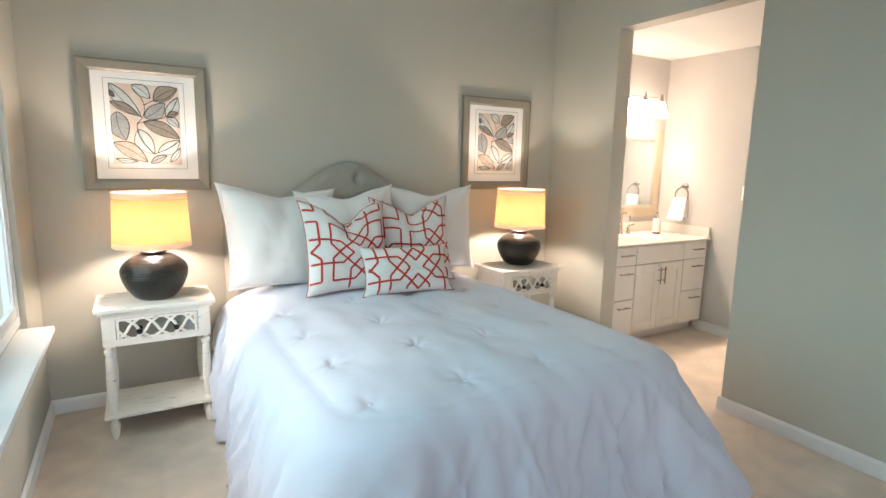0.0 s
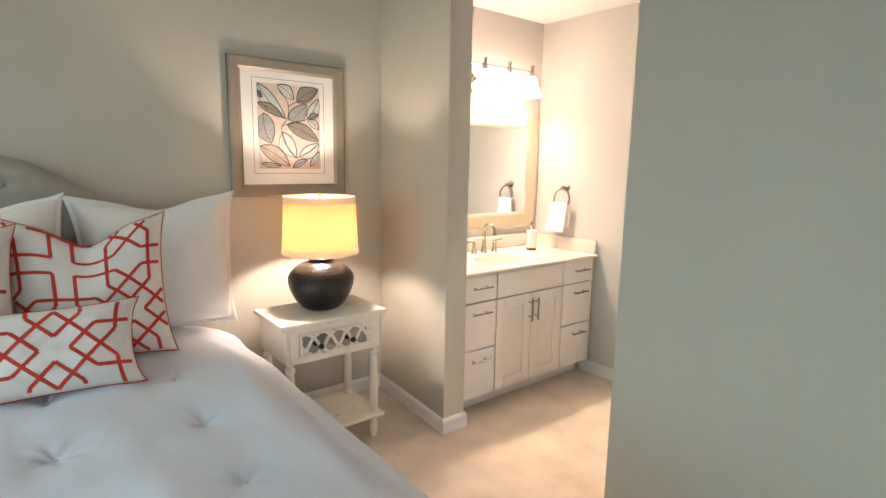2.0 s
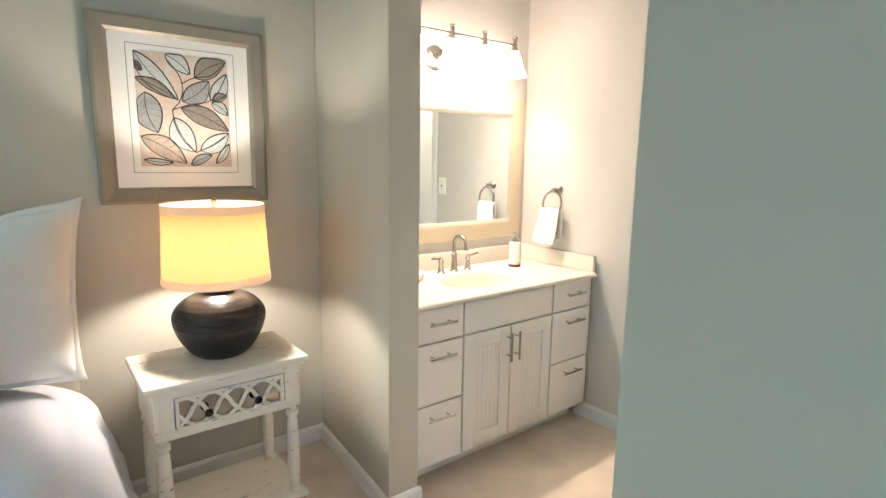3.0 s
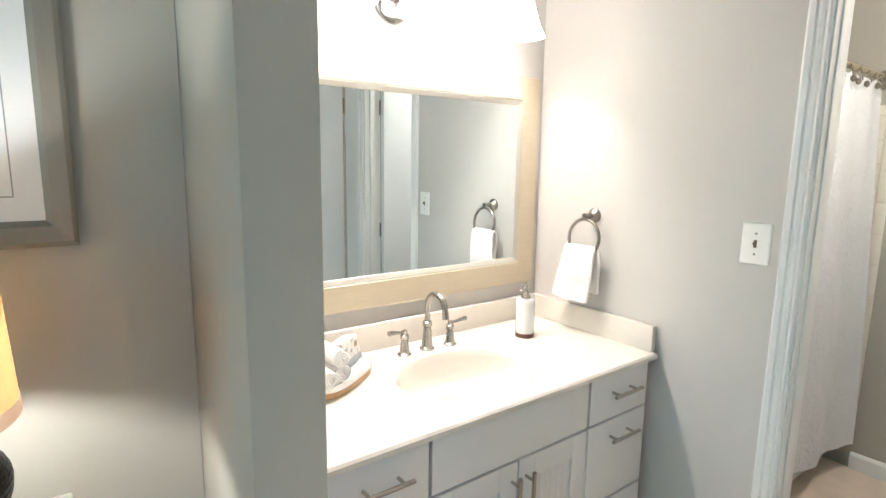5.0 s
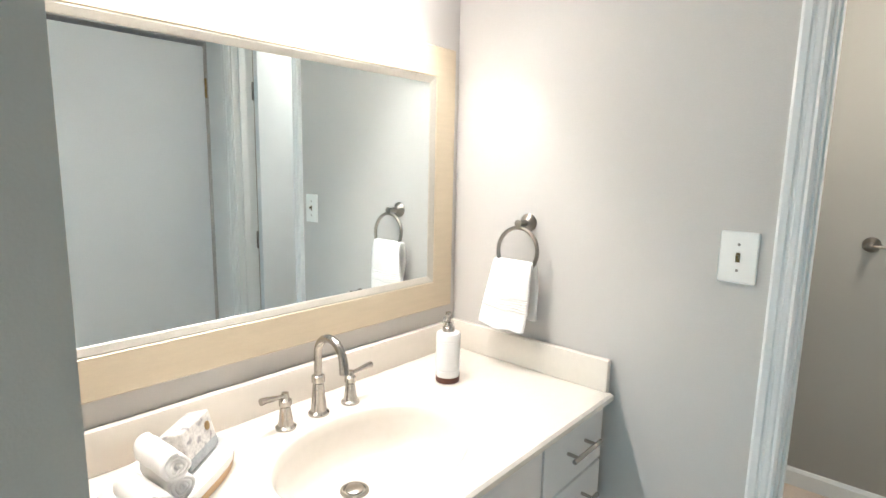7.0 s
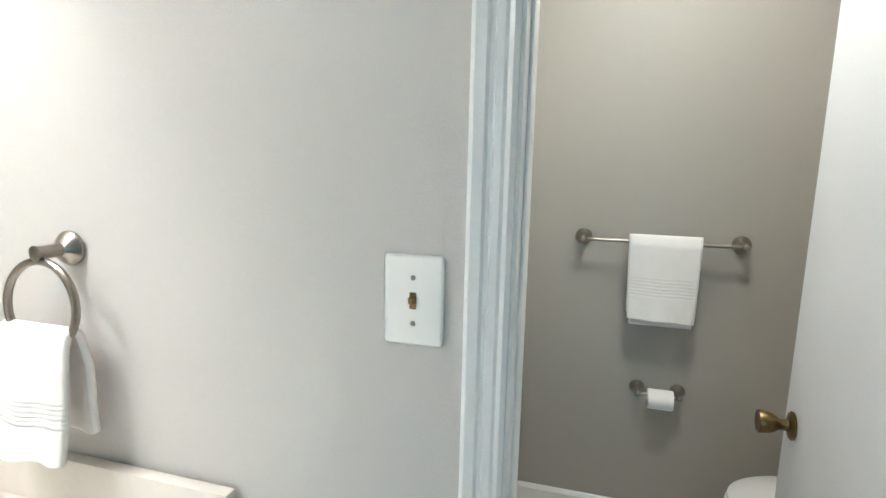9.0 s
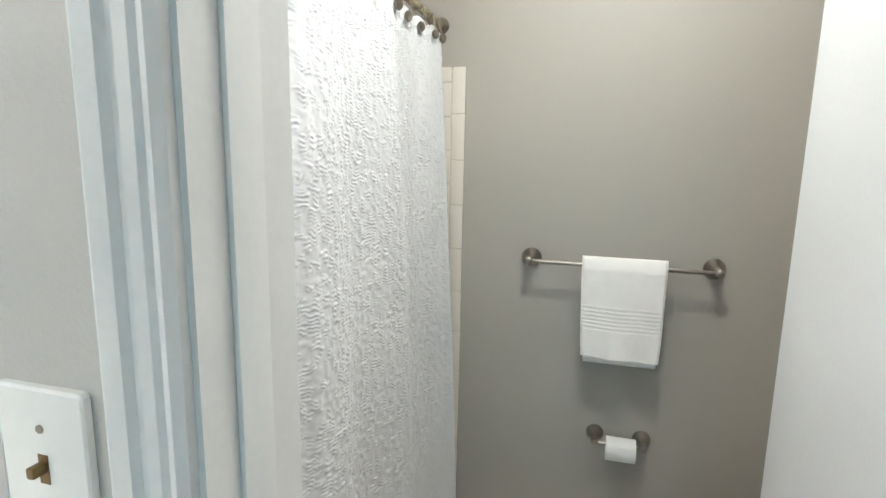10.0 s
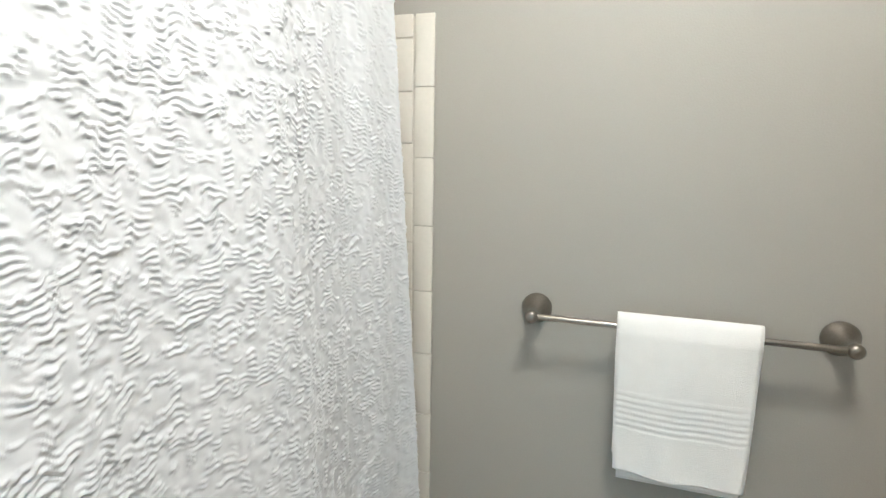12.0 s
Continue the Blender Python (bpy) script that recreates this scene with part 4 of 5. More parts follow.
for dx, sg in ((-0.100, -1), (0.098, 1)):
    h = part("handle_base", lathe(hb_, 24, pose(dx, -0.006, 0)), BRUSHED, fc)
    part("lever", tube([(dx - sg * 0.006, -0.006, 0.082), (dx + sg * 0.02, -0.008, 0.084), (dx + sg * 0.055, -0.012, 0.090), (dx + sg * 0.068, -0.013, 0.090)], 0.006, 10, radii=[0.007, 0.0055, 0.008, 0.009]), BRUSHED, h)

# soap dispenser
sp = thing("soap_dispenser", pose(4.15, 3.235, CZ), "white ceramic soap pump with a wooden base ring", "soap dispenser")
part("base_ring", lathe([(0, 0.001), (0.033, 0.001), (0.034, 0.004), (0.034, 0.017), (0, 0.017)], 32), WOODRED, sp, "dark wooden base")
part("bottle", lathe([(0, 0.0172), (0.033, 0.0172), (0.034, 0.020), (0.034, 0.034), (0.0332, 0.035), (0.0332, 0.037), (0.034, 0.038), (0.034, 0.118), (0.0332, 0.119), (0.0332, 0.121), (0.034, 0.122), (0.034, 0.136), (0.031, 0.142), (0.015, 0.145), (0, 0.145)], 36), CERAMIC, sp)
pm = part("pump", lathe([(0, 0.145), (0.017, 0.145), (0.017, 0.156), (0.012, 0.160), (0.009, 0.17), (0.005, 0.172), (0.005, 0.186), (0.009, 0.188), (0.009, 0.198), (0, 0.201)], 20), BRUSHED, sp, "brushed nickel pump")
part("nozzle", tube([(0, 0, 0.192), (-0.03, -0.012, 0.190), (-0.042, -0.018, 0.180)], 0.0042, 10), BRUSHED, pm)

# tray with rolled washcloths and a wrapped soap
TR = pose(3.408, 3.258, CZ, 0, 0, 35)
tray = thing("vanity_tray", TR, "white tray on a bamboo base beside the basin", "tray")


def oval(w, d, z0, z1, flare, bm_=None, p=3.4):
    prof = [(0.0, z0), (1.0 - flare, z0), (1.0, z1), (0.965, z1), (0.93 - flare, z0 + 0.006), (0, z0 + 0.006)]
    own = bmesh.new()
    rr = []
    for s, z in prof:
        ring = []
        for i in range(40):
            a = 2 * math.pi * i / 40
            c, sn = math.cos(a), math.sin(a)
            e = (abs(c) ** p + abs(sn) ** p) ** (-1 / p)
            ring.append(own.verts.new((c * e * w / 2 * s, sn * e * d / 2 * s, z)))
        rr.append(ring)
    for a, e in zip(rr, rr[1:]):
        for i in range(40):
            k = (i + 1) % 40
            own.faces.new((a[i], a[k], e[k], e[i]))
    bmesh.ops.remove_doubles(own, verts=own.verts[:], dist=1e-5)
    return own


part("bamboo_base", oval(0.268, 0.162, 0.001, 0.020, 0.05), BAMBOO, tray, "light bamboo base")
part("dish", oval(0.272, 0.166, 0.0205, 0.041, 0.03), CERAMIC, tray)


def rolled_cloth(m):
    ob = thing("rolled_washcloth", m, "rolled white terry washcloth on the vanity tray", "towel", "rolled washcloths on the tray")
    r0, L = 0.027, 0.105

    def spiral(u, v):
        a = u * 2 * math.pi * 3.2
        r = 0.006 + (r0 - 0.006) * u + 0.0016 * noise.noise(Vector((a, v * 6, 1)))
        return (L * (v - 0.5) + 0.003 * math.sin(a * 2), r * math.cos(a), r0 + r * math.sin(a))
    p = part("roll", surface(spiral, 90, 10), TERRY, ob, smooth=180)
    s = p.modifiers.new("thickness", "SOLIDIFY")
    s.thickness, s.offset = 0.006, -1
    return ob


r1 = rolled_cloth(TR @ pose(-0.092, -0.018, 0.0275, 0, 0, 62))
copy_thing(r1, TR @ pose(-0.032, -0.020, 0.0275, 0, 0, 58))
copy_thing(r1, TR @ pose(-0.058, -0.016, 0.0745, 25, 0, 60))
soap = thing("wrapped_soap", TR @ pose(0.066, -0.008, 0.0285, -14, 0, 4), "soap bar in patterned paper with a gold seal", "soap")
part("bar", box(-0.053, 0.053, -0.024, 0.024, 0.0, 0.076, 0.006, seg=3), SOAPWRAP, soap)
part("band", box(-0.0535, 0.0535, -0.0246, 0.0246, 0.0, 0.022, 0.004), LEAFS[1], soap, "grey paper band")
part("seal", lathe([(0, 0.001), (0.009, 0.001), (0.009, 0.0)], 20, pose(0.030, -0.0242, 0.050, 90)), BRASS, soap, "round gold seal")

# ---- framed mirror ----
MX0, MX1, MZ0, MZ1 = 3.212, 4.368, 0.992, 1.793
mir = thing("wall_mirror", pose(0, 0, 0), "wide mirror in a flat pale gold frame over the vanity", "mirror")
fb = 0.107
for name, q in (("rail", ((MX0, MZ1), (MX1, MZ1), (MX1 - fb, MZ1 - fb), (MX0 + fb, MZ1 - fb))), ("rail", ((MX0, MZ0), (MX1, MZ0), (MX1 - fb, MZ0 + fb), (MX0 + fb, MZ0 + fb))),
                ("stile", ((MX0, MZ0), (MX0, MZ1), (MX0 + fb, MZ1 - fb), (MX0 + fb, MZ0 + fb))), ("stile", ((MX1, MZ0), (MX1, MZ1), (MX1 - fb, MZ1 - fb), (MX1 - fb, MZ0 + fb)))):
    b = bmesh.new()
    (ax, az), (bx, bz), (cx, cz), (dx, dz) = q
    lip = bmesh.new()
    for b_, prof in ((b, [(0.0, 0.0), (0.0, 0.012), (0.03, 0.015), (0.80, 0.015), (0.82, 0.013), (0.82, 0.0)]), (lip, [(0.82, 0.0), (0.82, 0.0125), (0.85, 0.013), (0.98, 0.007), (1.0, 0.005), (1.0, 0.0)])):
        ends = [[b_.verts.new((ax + (dx - ax) * s, BN - 0.0005 - d, az + (dz - az) * s)) for s, d in prof], [b_.verts.new((bx + (cx - bx) * s, BN - 0.0005 - d, bz + (cz - bz) * s)) for s, d in prof]]
        for i in range(len(prof)):
            k = (i + 1) % len(prof)
            b_.faces.new((ends[0][i], ends[0][k], ends[1][k], ends[1][i]))
    rail = part("frame_" + name, b, MIRRORFRAME, mir, smooth=15)
    part("inner_lip", lip, FRAMELIP, rail, "silvery bevelled inner lip", smooth=15)
part("glass", box(MX0 + fb - 0.006, MX1 - fb + 0.006, BN - 0.0045, BN - 0.0015, MZ0 + fb - 0.006, MZ1 - fb + 0.006), MIRROR, mir, smooth=0)

# ---- vanity light ----
vl = thing("vanity_light", pose(0, 0, 0), "brushed nickel bar light with lit frosted bell shades", "light fixture")
LY, LZ = 3.28, 2.052
part("backplate", lathe([(0, 0.0), (0.062, 0.0), (0.062, 0.012), (0.05, 0.02), (0, 0.02)], 32, pose(3.703, BN - 0.001, 1.955, 90)), BRUSHED, vl)
part("arm", tube([(3.703, BN - 0.02, 1.955), (3.703, LY + 0.07, 1.965), (3.703, LY + 0.055, 2.03), (3.703, LY, LZ)], 0.007), BRUSHED, vl)
part("bar", tube([(3.255, LY, LZ), (4.150, LY, LZ)], 0.006), BRUSHED, vl)
for k in range(5):
    x = 3.270 + 0.2165 * k
    so = part("socket", lathe([(0, 0.042), (0.014, 0.042), (0.016, 0.036), (0.011, 0.030), (0.011, 0.0), (0.016, -0.022), (0.018, -0.030), (0, -0.030)], 20, pose(x, LY, LZ)), BRUSHED, vl)
    lamp("vanity_bulb", "AREA", pose(x, LY, LZ - 0.088), BULB_W, (1.0, 0.84, 0.71), 0.045)
    part("shade", lathe([(0.018, -0.031), (0.028, -0.045), (0.040, -0.085), (0.052, -0.125), (0.070, -0.160), (0.067, -0.160), (0.049, -0.125), (0.036, -0.085), (0.024, -0.046), (0, -0.040)], 28, pose(x, LY, LZ)), BULB, so, "glowing frosted bell shade")

# ---- towel ring with hand towel ----
RY, RZ = 3.150, 1.283
ring = thing("towel_ring", pose(BE - 0.015, RY, RZ), "brushed nickel towel ring on the wall by the mirror", "towel ring")
part("mount", lathe([(0, 0.0), (0.027, 0.001), (0.027, 0.006), (0.022, 0.012), (0.010, 0.020), (0.009, 0.050), (0.012, 0.058), (0, 0.062)], 28, pose(-0.0005, 0, 0, 0, -90)), DARKNICKEL, ring)
rr = 0.067
part("ring", tube([(-0.052 - 0.010 * (1 - math.cos(t * math.pi / 24)) * 0.5, rr * math.sin(t * math.pi / 24), -0.012 - rr + rr * math.cos(t * math.pi / 24)) for t in range(48)], 0.006, 10, closed=True), DARKNICKEL, ring)


def hung_towel(name, m, w, front_len, back_len, gap, label, bands=True, taper=0.0, layers=2, lean=(0.0, 0.0), folds=0.0):
    """Folded towel over a bar along local x: front sheet toward -y, back sheet toward +y, with a folded edge."""
    ob = thing(name, m, label, "towel")
    tot = front_len + back_len

    def sheet(u, v, off=0.0):
        s = v * tot
        wob = noise.noise(Vector((u * 2.5 + front_len, v * 3, 2.0)))
        if s < front_len:
            z, y, drop = -(front_len - s), -gap - off, (front_len - s) / front_len
        else:
            z, y, drop = -(s - front_len), gap + off, (s - front_len) / back_len
        blend = min(1.0, abs(s - front_len) / (gap * 1.6))
        y *= blend ** 0.5
        z += gap * (1 - blend) * 0.6
        x = (u - 0.5) * w * (1 - taper * (1 - drop)) * (1.0 if s < front_len or not folds > 0.0045 else 1 - 0.4 * drop) + 0.006 * wob * drop + (lean[0] if s < front_len else lean[1]) * drop ** 1.3
        z -= folds * (0.9 * (u - 0.5) * drop - 0.5 * abs(math.sin(u * 7.0)) * drop)
        y += folds * math.sin(u * 9.0 + 1.5 * drop + (0 if s < front_len else 2)) * drop
        y += 0.006 * wob * drop - 0.006 * drop * (1 if y < 0 else -1)
        if bands and s < front_len:
            d = (front_len - s) / front_len
            if 0.46 < d < 0.70:
                y -= 0.0015 * math.sin((d - 0.46) * 2 * math.pi / 0.040)
        y += (0.010 if s < front_len else -0.006) * abs(2 * u - 1) ** 5 * min(1.0, drop * 5)
        y += 0.005 * noise.noise(Vector((u * 4.0, drop * 2.2, front_len * 9))) * drop
        z -= 0.004 * math.sin(u * 3.0) * drop
        return (x, y, z)
    p = part("towel_sheet", surface(sheet, 26, 150), TERRY, ob, smooth=180)
    md = p.modifiers.new("thickness", "SOLIDIFY")
    md.thickness, md.offset = 0.011, 0
    if layers > 1:
        q = part("under_fold", surface(lambda u, v: ((u - 0.5) * w * 0.955 * (1 - taper * (1 - v)) + 0.004, -gap + 0.010 - 0.003 * v, -v * front_len * 1.035 + 0.0 - 0.01), 20, 40), TERRY, ob, smooth=180)
        md = q.modifiers.new("thickness", "SOLIDIFY")
        md.thickness = 0.008
    return ob


hung_towel("hand_towel", pose(BE - 0.073, RY + 0.006, RZ - 0.125, 0, 0, -90), 0.165, 0.182, 0.155, 0.026, "white terry hand towel pulled through the towel ring", True, 0.20, 1, (-0.024, 0.014), 0.005)

# ---- doorway to the toilet room ----


def casing_profile(w):
    return [(0, 0.0), (0, 0.010), (0.006, 0.015), (0.012, 0.013), (0.016, 0.016), (w * 0.45, 0.017), (w * 0.5, 0.013), (w * 0.6, 0.013), (w * 0.66, 0.019), (w - 0.006, 0.021), (w, 0.017), (w, 0.0)]


def casing(name, fn, length_ends, w):
    b = bmesh.new()
    prof = casing_profile(w)
    ends = [[b.verts.new(fn(a, d, e)) for a, d in prof] for e in length_ends]
    for i in range(len(prof)):
        k = (i + 1) % len(prof)
        b.faces.new((ends[0][i], ends[0][k], ends[1][k], ends[1][i]))
    b.faces.new(ends[0])
    b.faces.new(ends[1][::-1])
    return b


door = thing("door_1", pose(0, 0, 0), "white door standing open into the toilet room", "door", kind="structure")
CW = 0.055
part("door_casing", casing("c", lambda a, d, z: (BE - 0.001 - d, DN - 0.013 + a, z), (FZ + 0.001, DH + CW), CW), TRIM, door, smooth=25)
part("door_casing", casing("c", lambda a, d, z: (BE - 0.001 - d, DS + 0.006 - a, z), (FZ + 0.001, DH + CW), CW), TRIM, door, smooth=25)
part("door_casing", casing("c", lambda a, d, y: (BE - 0.0012 - d, y, DH - 0.006 + a), (DS + 0.006, DN - 0.013), CW), TRIM, door, smooth=25)
for y0, y1, sy in ((DN - 0.018, DN - 0.0005, -1), (DS + 0.0005, DS + 0.018, 1)):
    part("jamb", box(BE - 0.003, TW + 0.004, y0, y1, FZ + 0.001, DH), TRIM, door)
    ys = (y0 - 0.005, y0) if sy < 0 else (y1, y1 + 0.011)
    part("door_stop", box(BE + 0.030, BE + 0.066, ys[0], ys[1], FZ + 0.001, DH - 0.02, 0.002), TRIM, door)
part("jamb_head", box(BE - 0.003, TW + 0.004, DS + 0.018, DN - 0.018, DH - 0.018, DH - 0.0005), TRIM, door)
LW = 0.545
leaf = part("leaf", box(0.0, LW, -0.035, 0.0, FZ + 0.012, DH - 0.022, 0.002), DOOR, door, "flat white slab leaf")
leaf.matrix_world = pose(TW + 0.008, DS + 0.056, 0, 0, 0, -2.5)
for z in (0.25, 1.03, 1.80):
    part("hinge", tube([(-0.006, -0.036, z - 0.045), (-0.006, -0.036, z + 0.045)], 0.006, 10), BRUSHED, leaf)
kn = [(0, 0.0), (0.030, 0.0), (0.031, 0.003), (0.027, 0.007), (0.013, 0.010), (0.0115, 0.020), (0.014, 0.029), (0.020, 0.036), (0.0225, 0.043), (0.0250, 0.063), (0.0235, 0.067), (0.017, 0.0655), (0, 0.064)]
part("knob", lathe(kn, 28, pose(LW - 0.06, 0.0005, 0.885, -90)), KNOBBRASS, leaf, "antique brass round knob", smooth=50)
part("knob", lathe(kn, 28, pose(LW - 0.06, -0.0355, 0.885, 90)), KNOBBRASS, leaf, "antique brass round knob", smooth=50)

# closet door in the bath's south wall
cd = thing("door_2", pose(0, 0, 0), "closed white closet door with brass hinges", "door", kind="structure")
part("leaf", box(3.545, 4.398, 1.61, 1.668, FZ + 0.012, 2.03, 0.002), DOOR, cd, "flat white slab leaf")
part("jamb", box(3.5305, 3.542, 1.565, BS + 0.002, FZ + 0.001, 2.045), TRIM, cd)
for z in (0.25, 1.82):
    part("hinge", tube([(4.402, 1.674, z - 0.05), (4.402, 1.674, z + 0.05)], 0.007, 10), BRASS, cd, "brass hinge")
part("door_casing", casing("c", lambda a, d, z: (3.536 - a, BS + 0.001 + d, z), (FZ + 0.001, 2.11), 0.06), TRIM, cd, smooth=25)
part("side_board", box(BE - 0.012, BE - 0.001, BS + 0.004, DS - 0.066, FZ + 0.001, 2.11, 0.002), TRIM, cd)

# ---- toilet room ----
MY0, MY1, BZ = 2.423, 1.876, 1.152
tb = thing("towel_bar", pose(0, 0, 0), "aged nickel towel bar with round mounts on the wall", "towel bar")
post = [(0, 0.0), (0.032, 0.001), (0.032, 0.005), (0.028, 0.012), (0.018, 0.026), (0.012, 0.040), (0.0105, 0.058), (0.013, 0.066), (0.013, 0.078), (0.009, 0.083), (0, 0.084)]
for y in (MY0, MY1):
    part("mount", lathe(post, 28, pose(TE - 0.0005, y, BZ, 0, -90)), DARKNICKEL, tb, smooth=50)
part("bar", tube([(TE - 0.071, MY0, BZ), (TE - 0.071, MY1, BZ)], 0.0065), DARKNICKEL, tb)
hung_towel("bath_towel", pose(TE - 0.071, 2.138, BZ + 0.016, 0, 0, -90), 0.226, 0.303, 0.285, 0.016, "white terry towel with ribbed band folded over the bar", True, -0.085, 2, (0.004, 0.0), 0.004)

tp = thing("toilet_paper_holder", pose(0, 0, 0), "aged nickel paper holder with two round mounts", "paper holder")
small_post = [(r * 0.88, z * 0.9) for r, z in post]
for y in (2.187, 2.040):
    part("mount", lathe(small_post, 24, pose(TE - 0.0005, y, 0.572, 0, -90)), DARKNICKEL, tp, smooth=50)
part("roller", tube([(TE - 0.062, 2.187, 0.569), (TE - 0.062, 2.040, 0.569)], 0.006), DARKNICKEL, tp)
roll = thing("toilet_paper_roll", pose(TE - 0.062, 2.107, 0.5555), "nearly used up white toilet paper roll on the holder", "toilet paper")
part("paper", lathe([(0.019, -0.045), (0.037, -0.045), (0.0375, -0.043), (0.0375, 0.043), (0.037, 0.045), (0.019, 0.045), (0.019, -0.045)], 36, pose(0, 0, 0, 90)), TERRY, roll)

# tub behind the curtain
tub = thing("bathtub", pose(0, 0, 0), "white alcove bathtub behind the shower curtain", "bathtub")
bm = bmesh.new()
X0, X1, Y0, Y1 = TW + 0.004, TE - 0.014, 2.775, TN - 0.004
rows_ = [(0.0, FZ + 0.001), (0.0, 0.40), (0.012, 0.412), (0.06, 0.412), (0.075, 0.40), (0.12, 0.12), (0.2, 0.09)]
rg = []
for d, z in rows_:
    rg.append([bm.verts.new(p) for p in ((X0 + d, Y0 + d, z), (X1 - d, Y0 + d, z), (X1 - d, Y1 - d, z), (X0 + d, Y1 - d, z))])
for a, e in zip(rg, rg[1:]):
    for i in range(4):
        bm.faces.new((a[i], a[(i + 1) % 4], e[(i + 1) % 4], e[i]))
bm.faces.new(rg[-1])
part("basin", bm, CERAMIC, tub, smooth=30)

# curtain rod and curtain
RODY, RODZ = 2.745, 1.885
rod = thing("curtain_rod", pose(0, 0, 0), "pale brass shower rod between two walls", "curtain rod")
part("rod", tube([(TW + 0.002, RODY, RODZ), (TE - 0.004, RODY, RODZ)], 0.0125, 16), BRASSROD, rod)
for x, s in ((TW + 0.001, 90), (TE - 0.001, -90)):
    part("flange", lathe([(0, 0), (0.026, 0), (0.026, 0.006), (0.018, 0.016), (0.014, 0.022), (0, 0.022)], 24, pose(x, RODY, RODZ, 0, s)), DARKNICKEL, rod)
cu = thing("shower_curtain", pose(0, RODY, 0), "white puckered fabric shower curtain drawn across the tub", "shower curtain")


def curtain_y(x, z):
    k = 0.45 + 0.55 * (RODZ - z) / 1.7
    near_end = min(1.0, max(0.0, (x - 5.35) / 0.4))
    return -0.010 + k * (0.020 * math.sin(x * 17 + 0.6 * math.sin(x * 5) + z * 0.3) + 0.014 * noise.noise(Vector((x * 7, z * 0.7, 4.0)))) + 0.005 * near_end * math.sin(x * 46) - 0.050 * max(0.0, 1.845 - z) / 1.2 * (0.4 + 0.6 * near_end) + 0.026 * math.sin(x * 52 + 0.5 * z) * min(1.0, max(0.0, (5.02 - x) / 0.16))


def lattice(x, z, seed):
    """Smooth value noise in -1..1 on arrays."""
    g_ = np.random.RandomState(seed).uniform(-1, 1, (256, 256))
    i, j = np.floor(x).astype(int), np.floor(z).astype(int)
    f, h_ = x - i, z - j
    f, h_ = f * f * (3 - 2 * f), h_ * h_ * (3 - 2 * h_)
    at = lambda a, c: g_[a % 256, c % 256]
    return (at(i, j) * (1 - f) + at(i + 1, j) * f) * (1 - h_) + (at(i, j + 1) * (1 - f) + at(i + 1, j + 1) * f) * h_


def curtain_panel():
    """Cloth hanging in soft folds, its face puckered into short wavy ridges a finger's width apart."""
    nu, nv = 500, 920
    u, v = np.meshgrid(np.linspace(0, 1, nu + 1), np.linspace(0, 1, nv + 1), indexing="ij")
    x = TW + 0.03 + u * (5.815 - TW - 0.03)
    z = 0.14 + v * (1.845 - 0.14) + 0.012 * np.sin(u * math.pi * 12) ** 2 * np.maximum(0, v - 0.96) / 0.04
    coarse = np.array([[curtain_y(a, c) for c in np.linspace(0.14, 1.857, 41)] for a in x[:, 0]])
    lev = (z - 0.14) / (1.857 - 0.14) * 40
    k = np.clip(lev.astype(int), 0, 39)
    rows = np.arange(nu + 1)[:, None]
    y = coarse[rows, k] * (1 - (lev - k)) + coarse[rows, k + 1] * (lev - k)
    wander = 7.5 * lattice(x / 0.015, z / 0.060, 1) + 4.0 * lattice(x / 0.0075, z / 0.024, 2)
    ridge = (0.5 + 0.5 * np.sin(2 * math.pi * z / 0.0086 + wander)) ** 1.5
    runs = np.clip(0.52 + 1.8 * lattice(x / 0.012, z / 0.014, 3) + 0.6 * lattice(x / 0.07, z / 0.07, 4), 0.0, 1.0)
    y = y - 0.0029 * ridge * runs - 0.0012 * lattice(x / 0.012, z / 0.010, 5)
    co = np.stack((x + 0.035 * (1 - v) * u, y, z), -1).reshape(-1, 3)
    n0 = (np.arange(nu)[:, None] * (nv + 1) + np.arange(nv)[None, :]).reshape(-1)
    faces = np.stack((n0, n0 + nv + 1, n0 + nv + 2, n0 + 1), -1)
    me = bpy.data.meshes.new("curtain_panel")
    me.from_pydata(co.tolist(), [], faces.tolist())
    me.materials.append(CURTAIN)
    me.polygons.foreach_set("use_smooth", np.ones(len(faces), dtype=bool))
    ob = new("curtain_panel", me)
    ob.parent = cu
    return tagged(ob)


curtain_panel()
part("liner", surface(lambda u, v: (TW + 0.032 + u * (5.812 - TW - 0.032) + 0.035 * (1 - v) * u, curtain_y(TW + 0.032 + u * (5.812 - TW - 0.032), 0.145 + v * 1.69) + 0.0035, 0.145 + v * 1.69), 160, 30), CURTAIN, cu, "plain white backing cloth", smooth=180)
hooks = (4.66, 4.77, 4.88, 4.99, 5.10, 5.21, 5.32, 5.43, 5.54, 5.65, 5.745, 5.805)
for x in hooks:
    h = part("hook", tube([(x, 0.016 * math.sin(t * math.pi / 8) , RODZ + 0.016 * math.cos(t * math.pi / 8)) for t in range(13)] + [(x, -0.022, RODZ - 0.02), (x, -0.03, RODZ - 0.055)], 0.0022, 6), DARKNICKEL, cu)
    part("hook_disc", lathe([(0, 0.006), (0.012, 0.005), (0.0145, 0.0), (0.012, -0.004), (0, -0.004)], 18, pose(x, curtain_y(x, 1.84) - 0.012, RODZ - 0.058, 90, 0, -20)), DARKNICKEL, h, "dark bronze disc", smooth=50)

# toilet
tl = thing("toilet", pose(5.50, 0, FZ), "white ceramic toilet with closed lid", "toilet")


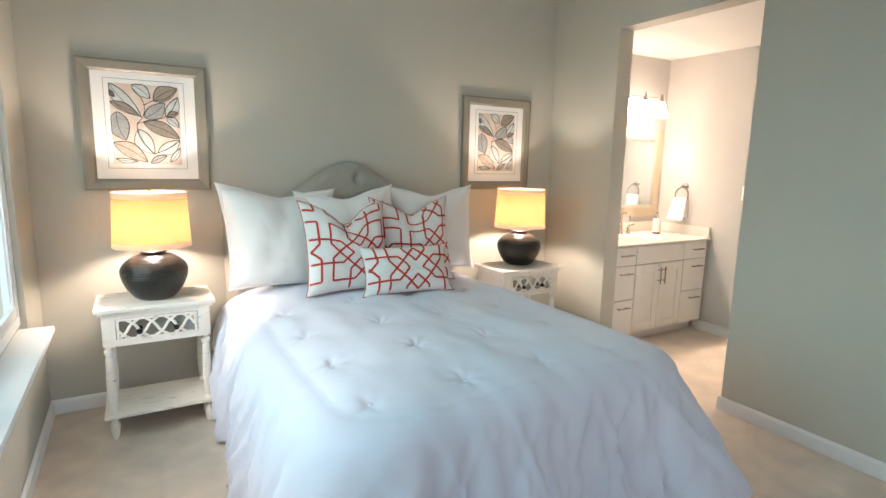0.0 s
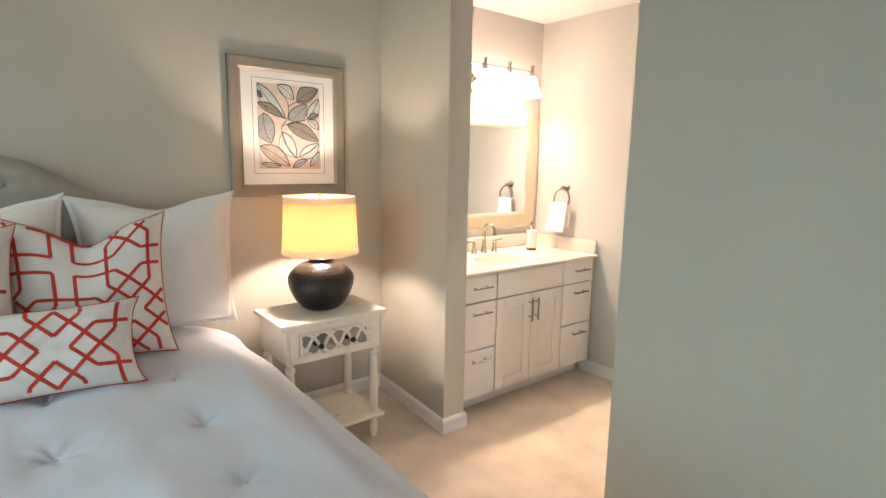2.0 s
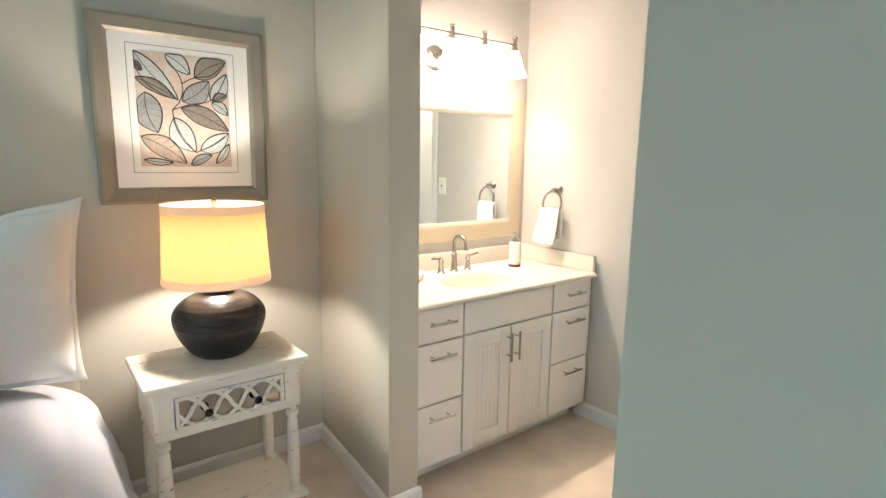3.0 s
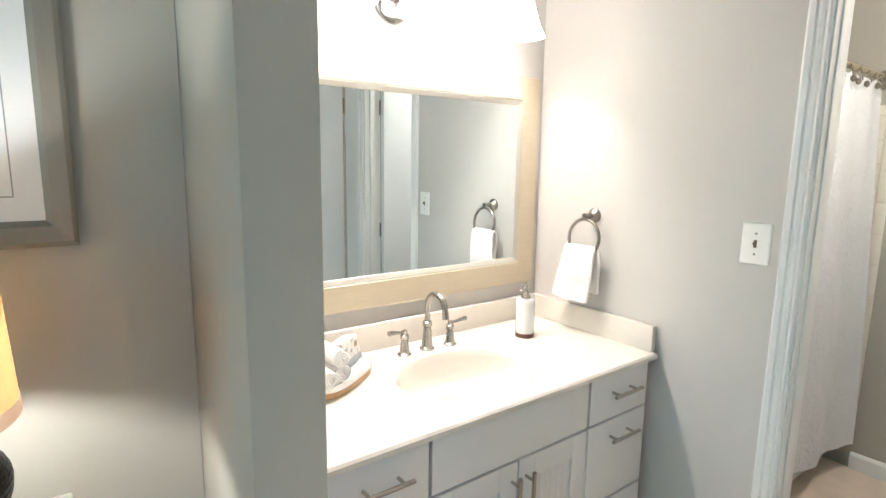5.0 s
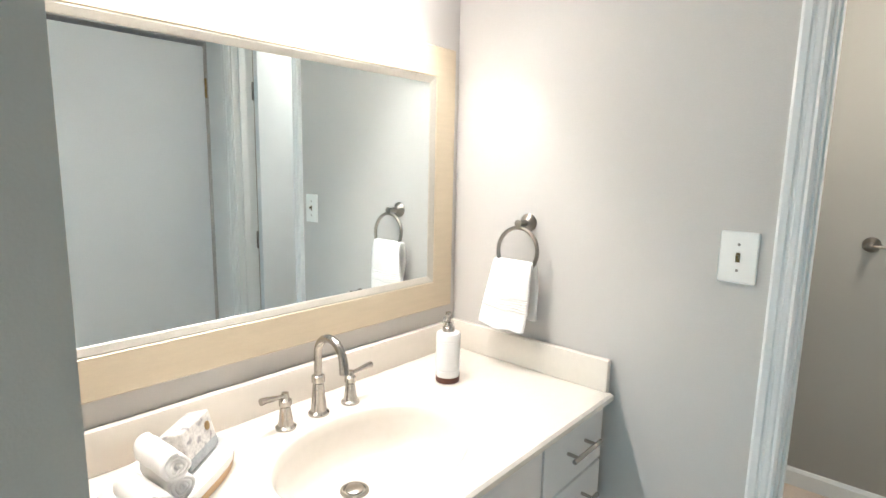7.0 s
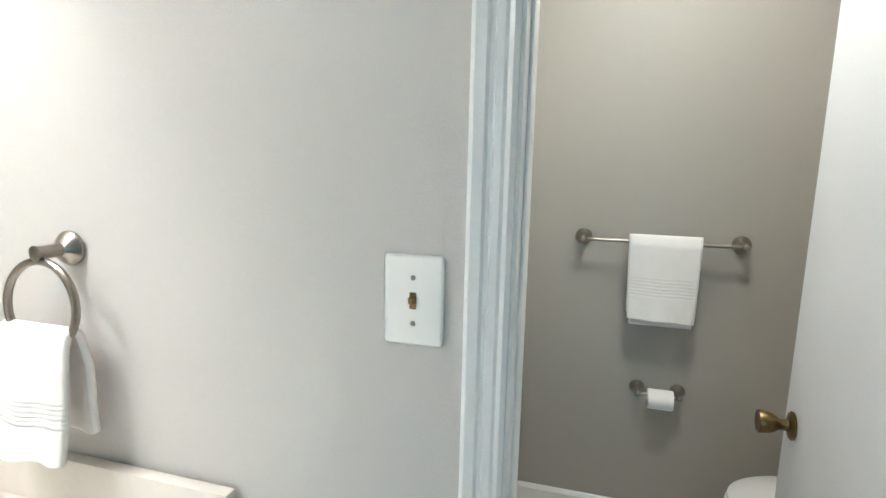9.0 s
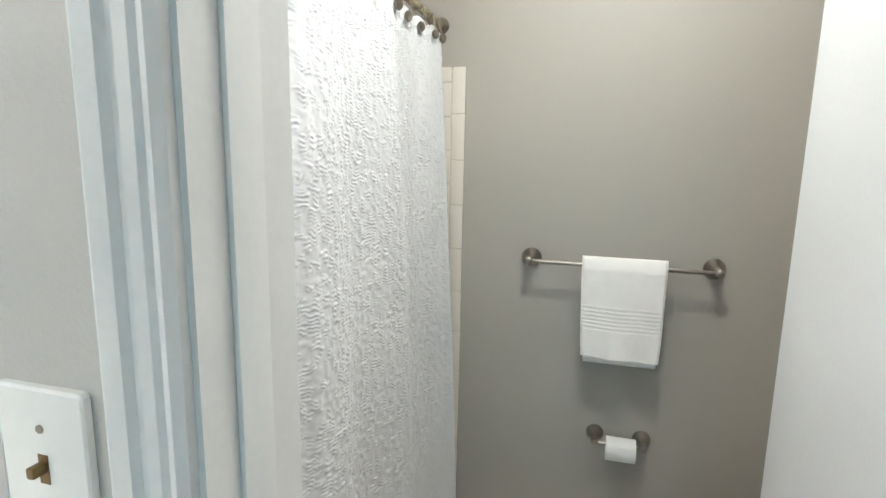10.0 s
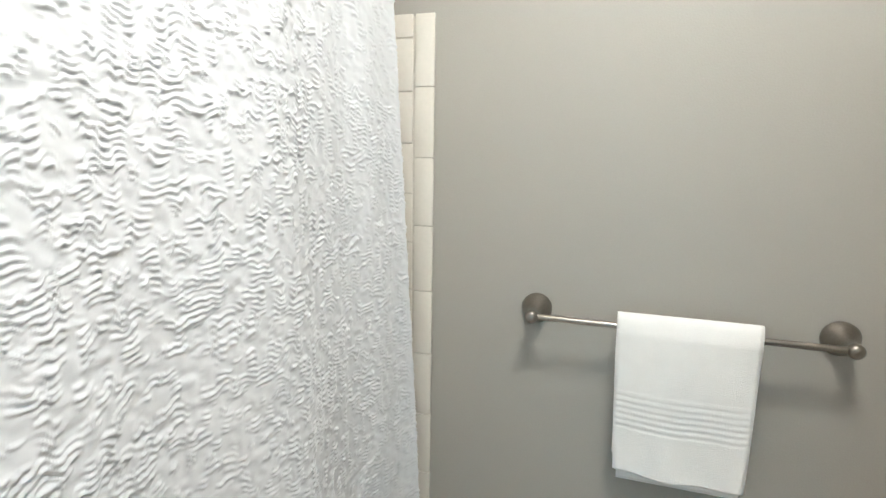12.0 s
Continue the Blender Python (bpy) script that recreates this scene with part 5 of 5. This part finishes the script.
def bowl(u, v):
    a = 2 * math.pi * u
    s = (0.10, 0.115, 0.12, 0.15, 0.182, 0.186)[min(5, int(v * 5.0001))]
    zz = (0.001, 0.08, 0.16, 0.27, 0.36, 0.385)[min(5, int(v * 5.0001))]
    yy = 1.60 + (0.05 if zz > 0.2 else 0)
    return (s * math.cos(a), yy + (s * 1.45 if math.sin(a) > 0 else s * 1.15) * math.sin(a), zz)


part("bowl", surface(bowl, 40, 5, close_u=True), CERAMIC, tl, smooth=60)
for nm, z0, z1, s in (("seat", 0.386, 0.402, 0.190), ("lid", 0.403, 0.424, 0.186)):
    bm = bmesh.new()
    rg = []
    for f, z in ((0.97, z0), (1.0, z0 + 0.004), (1.0, z1 - 0.007), (0.94, z1), (0.5, z1 + 0.003), (0.02, z1 + 0.004)):
        rg.append([bm.verts.new((s * f * math.cos(2 * math.pi * i / 40), 1.65 + s * f * (1.5 if i < 20 else 1.15) * math.sin(2 * math.pi * i / 40), z)) for i in range(40)])
    for a, e in zip(rg, rg[1:]):
        for i in range(40):
            bm.faces.new((a[i], a[(i + 1) % 40], e[(i + 1) % 40], e[i]))
    bm.faces.new(rg[0][::-1])
    bm.faces.new(rg[-1])
    part(nm, bm, CERAMIC, tl, smooth=50)
part("tank", box(-0.20, 0.20, TS + 0.02, TS + 0.20, 0.386, 0.72, 0.02, seg=3), CERAMIC, tl)
part("tank_lid", box(-0.21, 0.21, TS + 0.015, TS + 0.21, 0.721, 0.75, 0.008), CERAMIC, tl)
part("neck", box(-0.11, 0.11, TS + 0.03, TS + 0.30, 0.001, 0.385, 0.02), CERAMIC, tl)

# ceiling light of the toilet room
dl = thing("ceiling_light", pose(5.10, 2.19, BCEIL), "lit white glass dome light on the toilet room ceiling", "ceiling light")
part("base", lathe([(0, -0.001), (0.15, -0.001), (0.15, -0.02), (0, -0.02)], 36), BRUSHED, dl)
part("dome", lathe([(0.14, -0.021), (0.135, -0.05), (0.11, -0.085), (0.06, -0.108), (0, -0.115)], 36), DOME, dl)

# ---- wall tiles round the tub ----
east = bpy.data.objects["wall_toilet_east"]
part("grout_bed", box(TE - 0.008, TE - 0.0005, 2.664, TN - 0.001, 0.40, 1.752), GROUT, east, smooth=0)


def tile_mesh(name, dy, dz):
    me_bm = box(-0.0105, 0.0, -dy / 2, dy / 2, -dz / 2, dz / 2, 0.0022, seg=2)
    bmesh.ops.recalc_face_normals(me_bm, faces=me_bm.faces)
    me = bpy.data.meshes.new(name)
    me_bm.to_mesh(me)
    me_bm.free()
    me.materials.append(WALLTILE)
    shade(me)
    return me


def lay(me, y, z):
    ob = new("tile", me)
    ob.parent = east
    ob.location = (TE - 0.002, y, z)
    ob.rotation_euler = (0, radians(random.uniform(-0.25, 0.25)), radians(random.uniform(-0.25, 0.25)))


bull, field, cap = tile_mesh("tile", 0.0425, 0.1462), tile_mesh("tile", 0.1062, 0.1062), tile_mesh("tile", 0.1062, 0.046)
z = 1.757
for k in range(10):
    lay(bull, 2.679, z - 0.0735 - 0.148 * k)
y = 2.706
while y < 3.45:
    lay(cap, y + 0.0531, z - 0.023)
    for k in range(12):
        lay(field, y + 0.0531, z - 0.048 - 0.0545 - 0.1085 * k)
    y += 0.1085
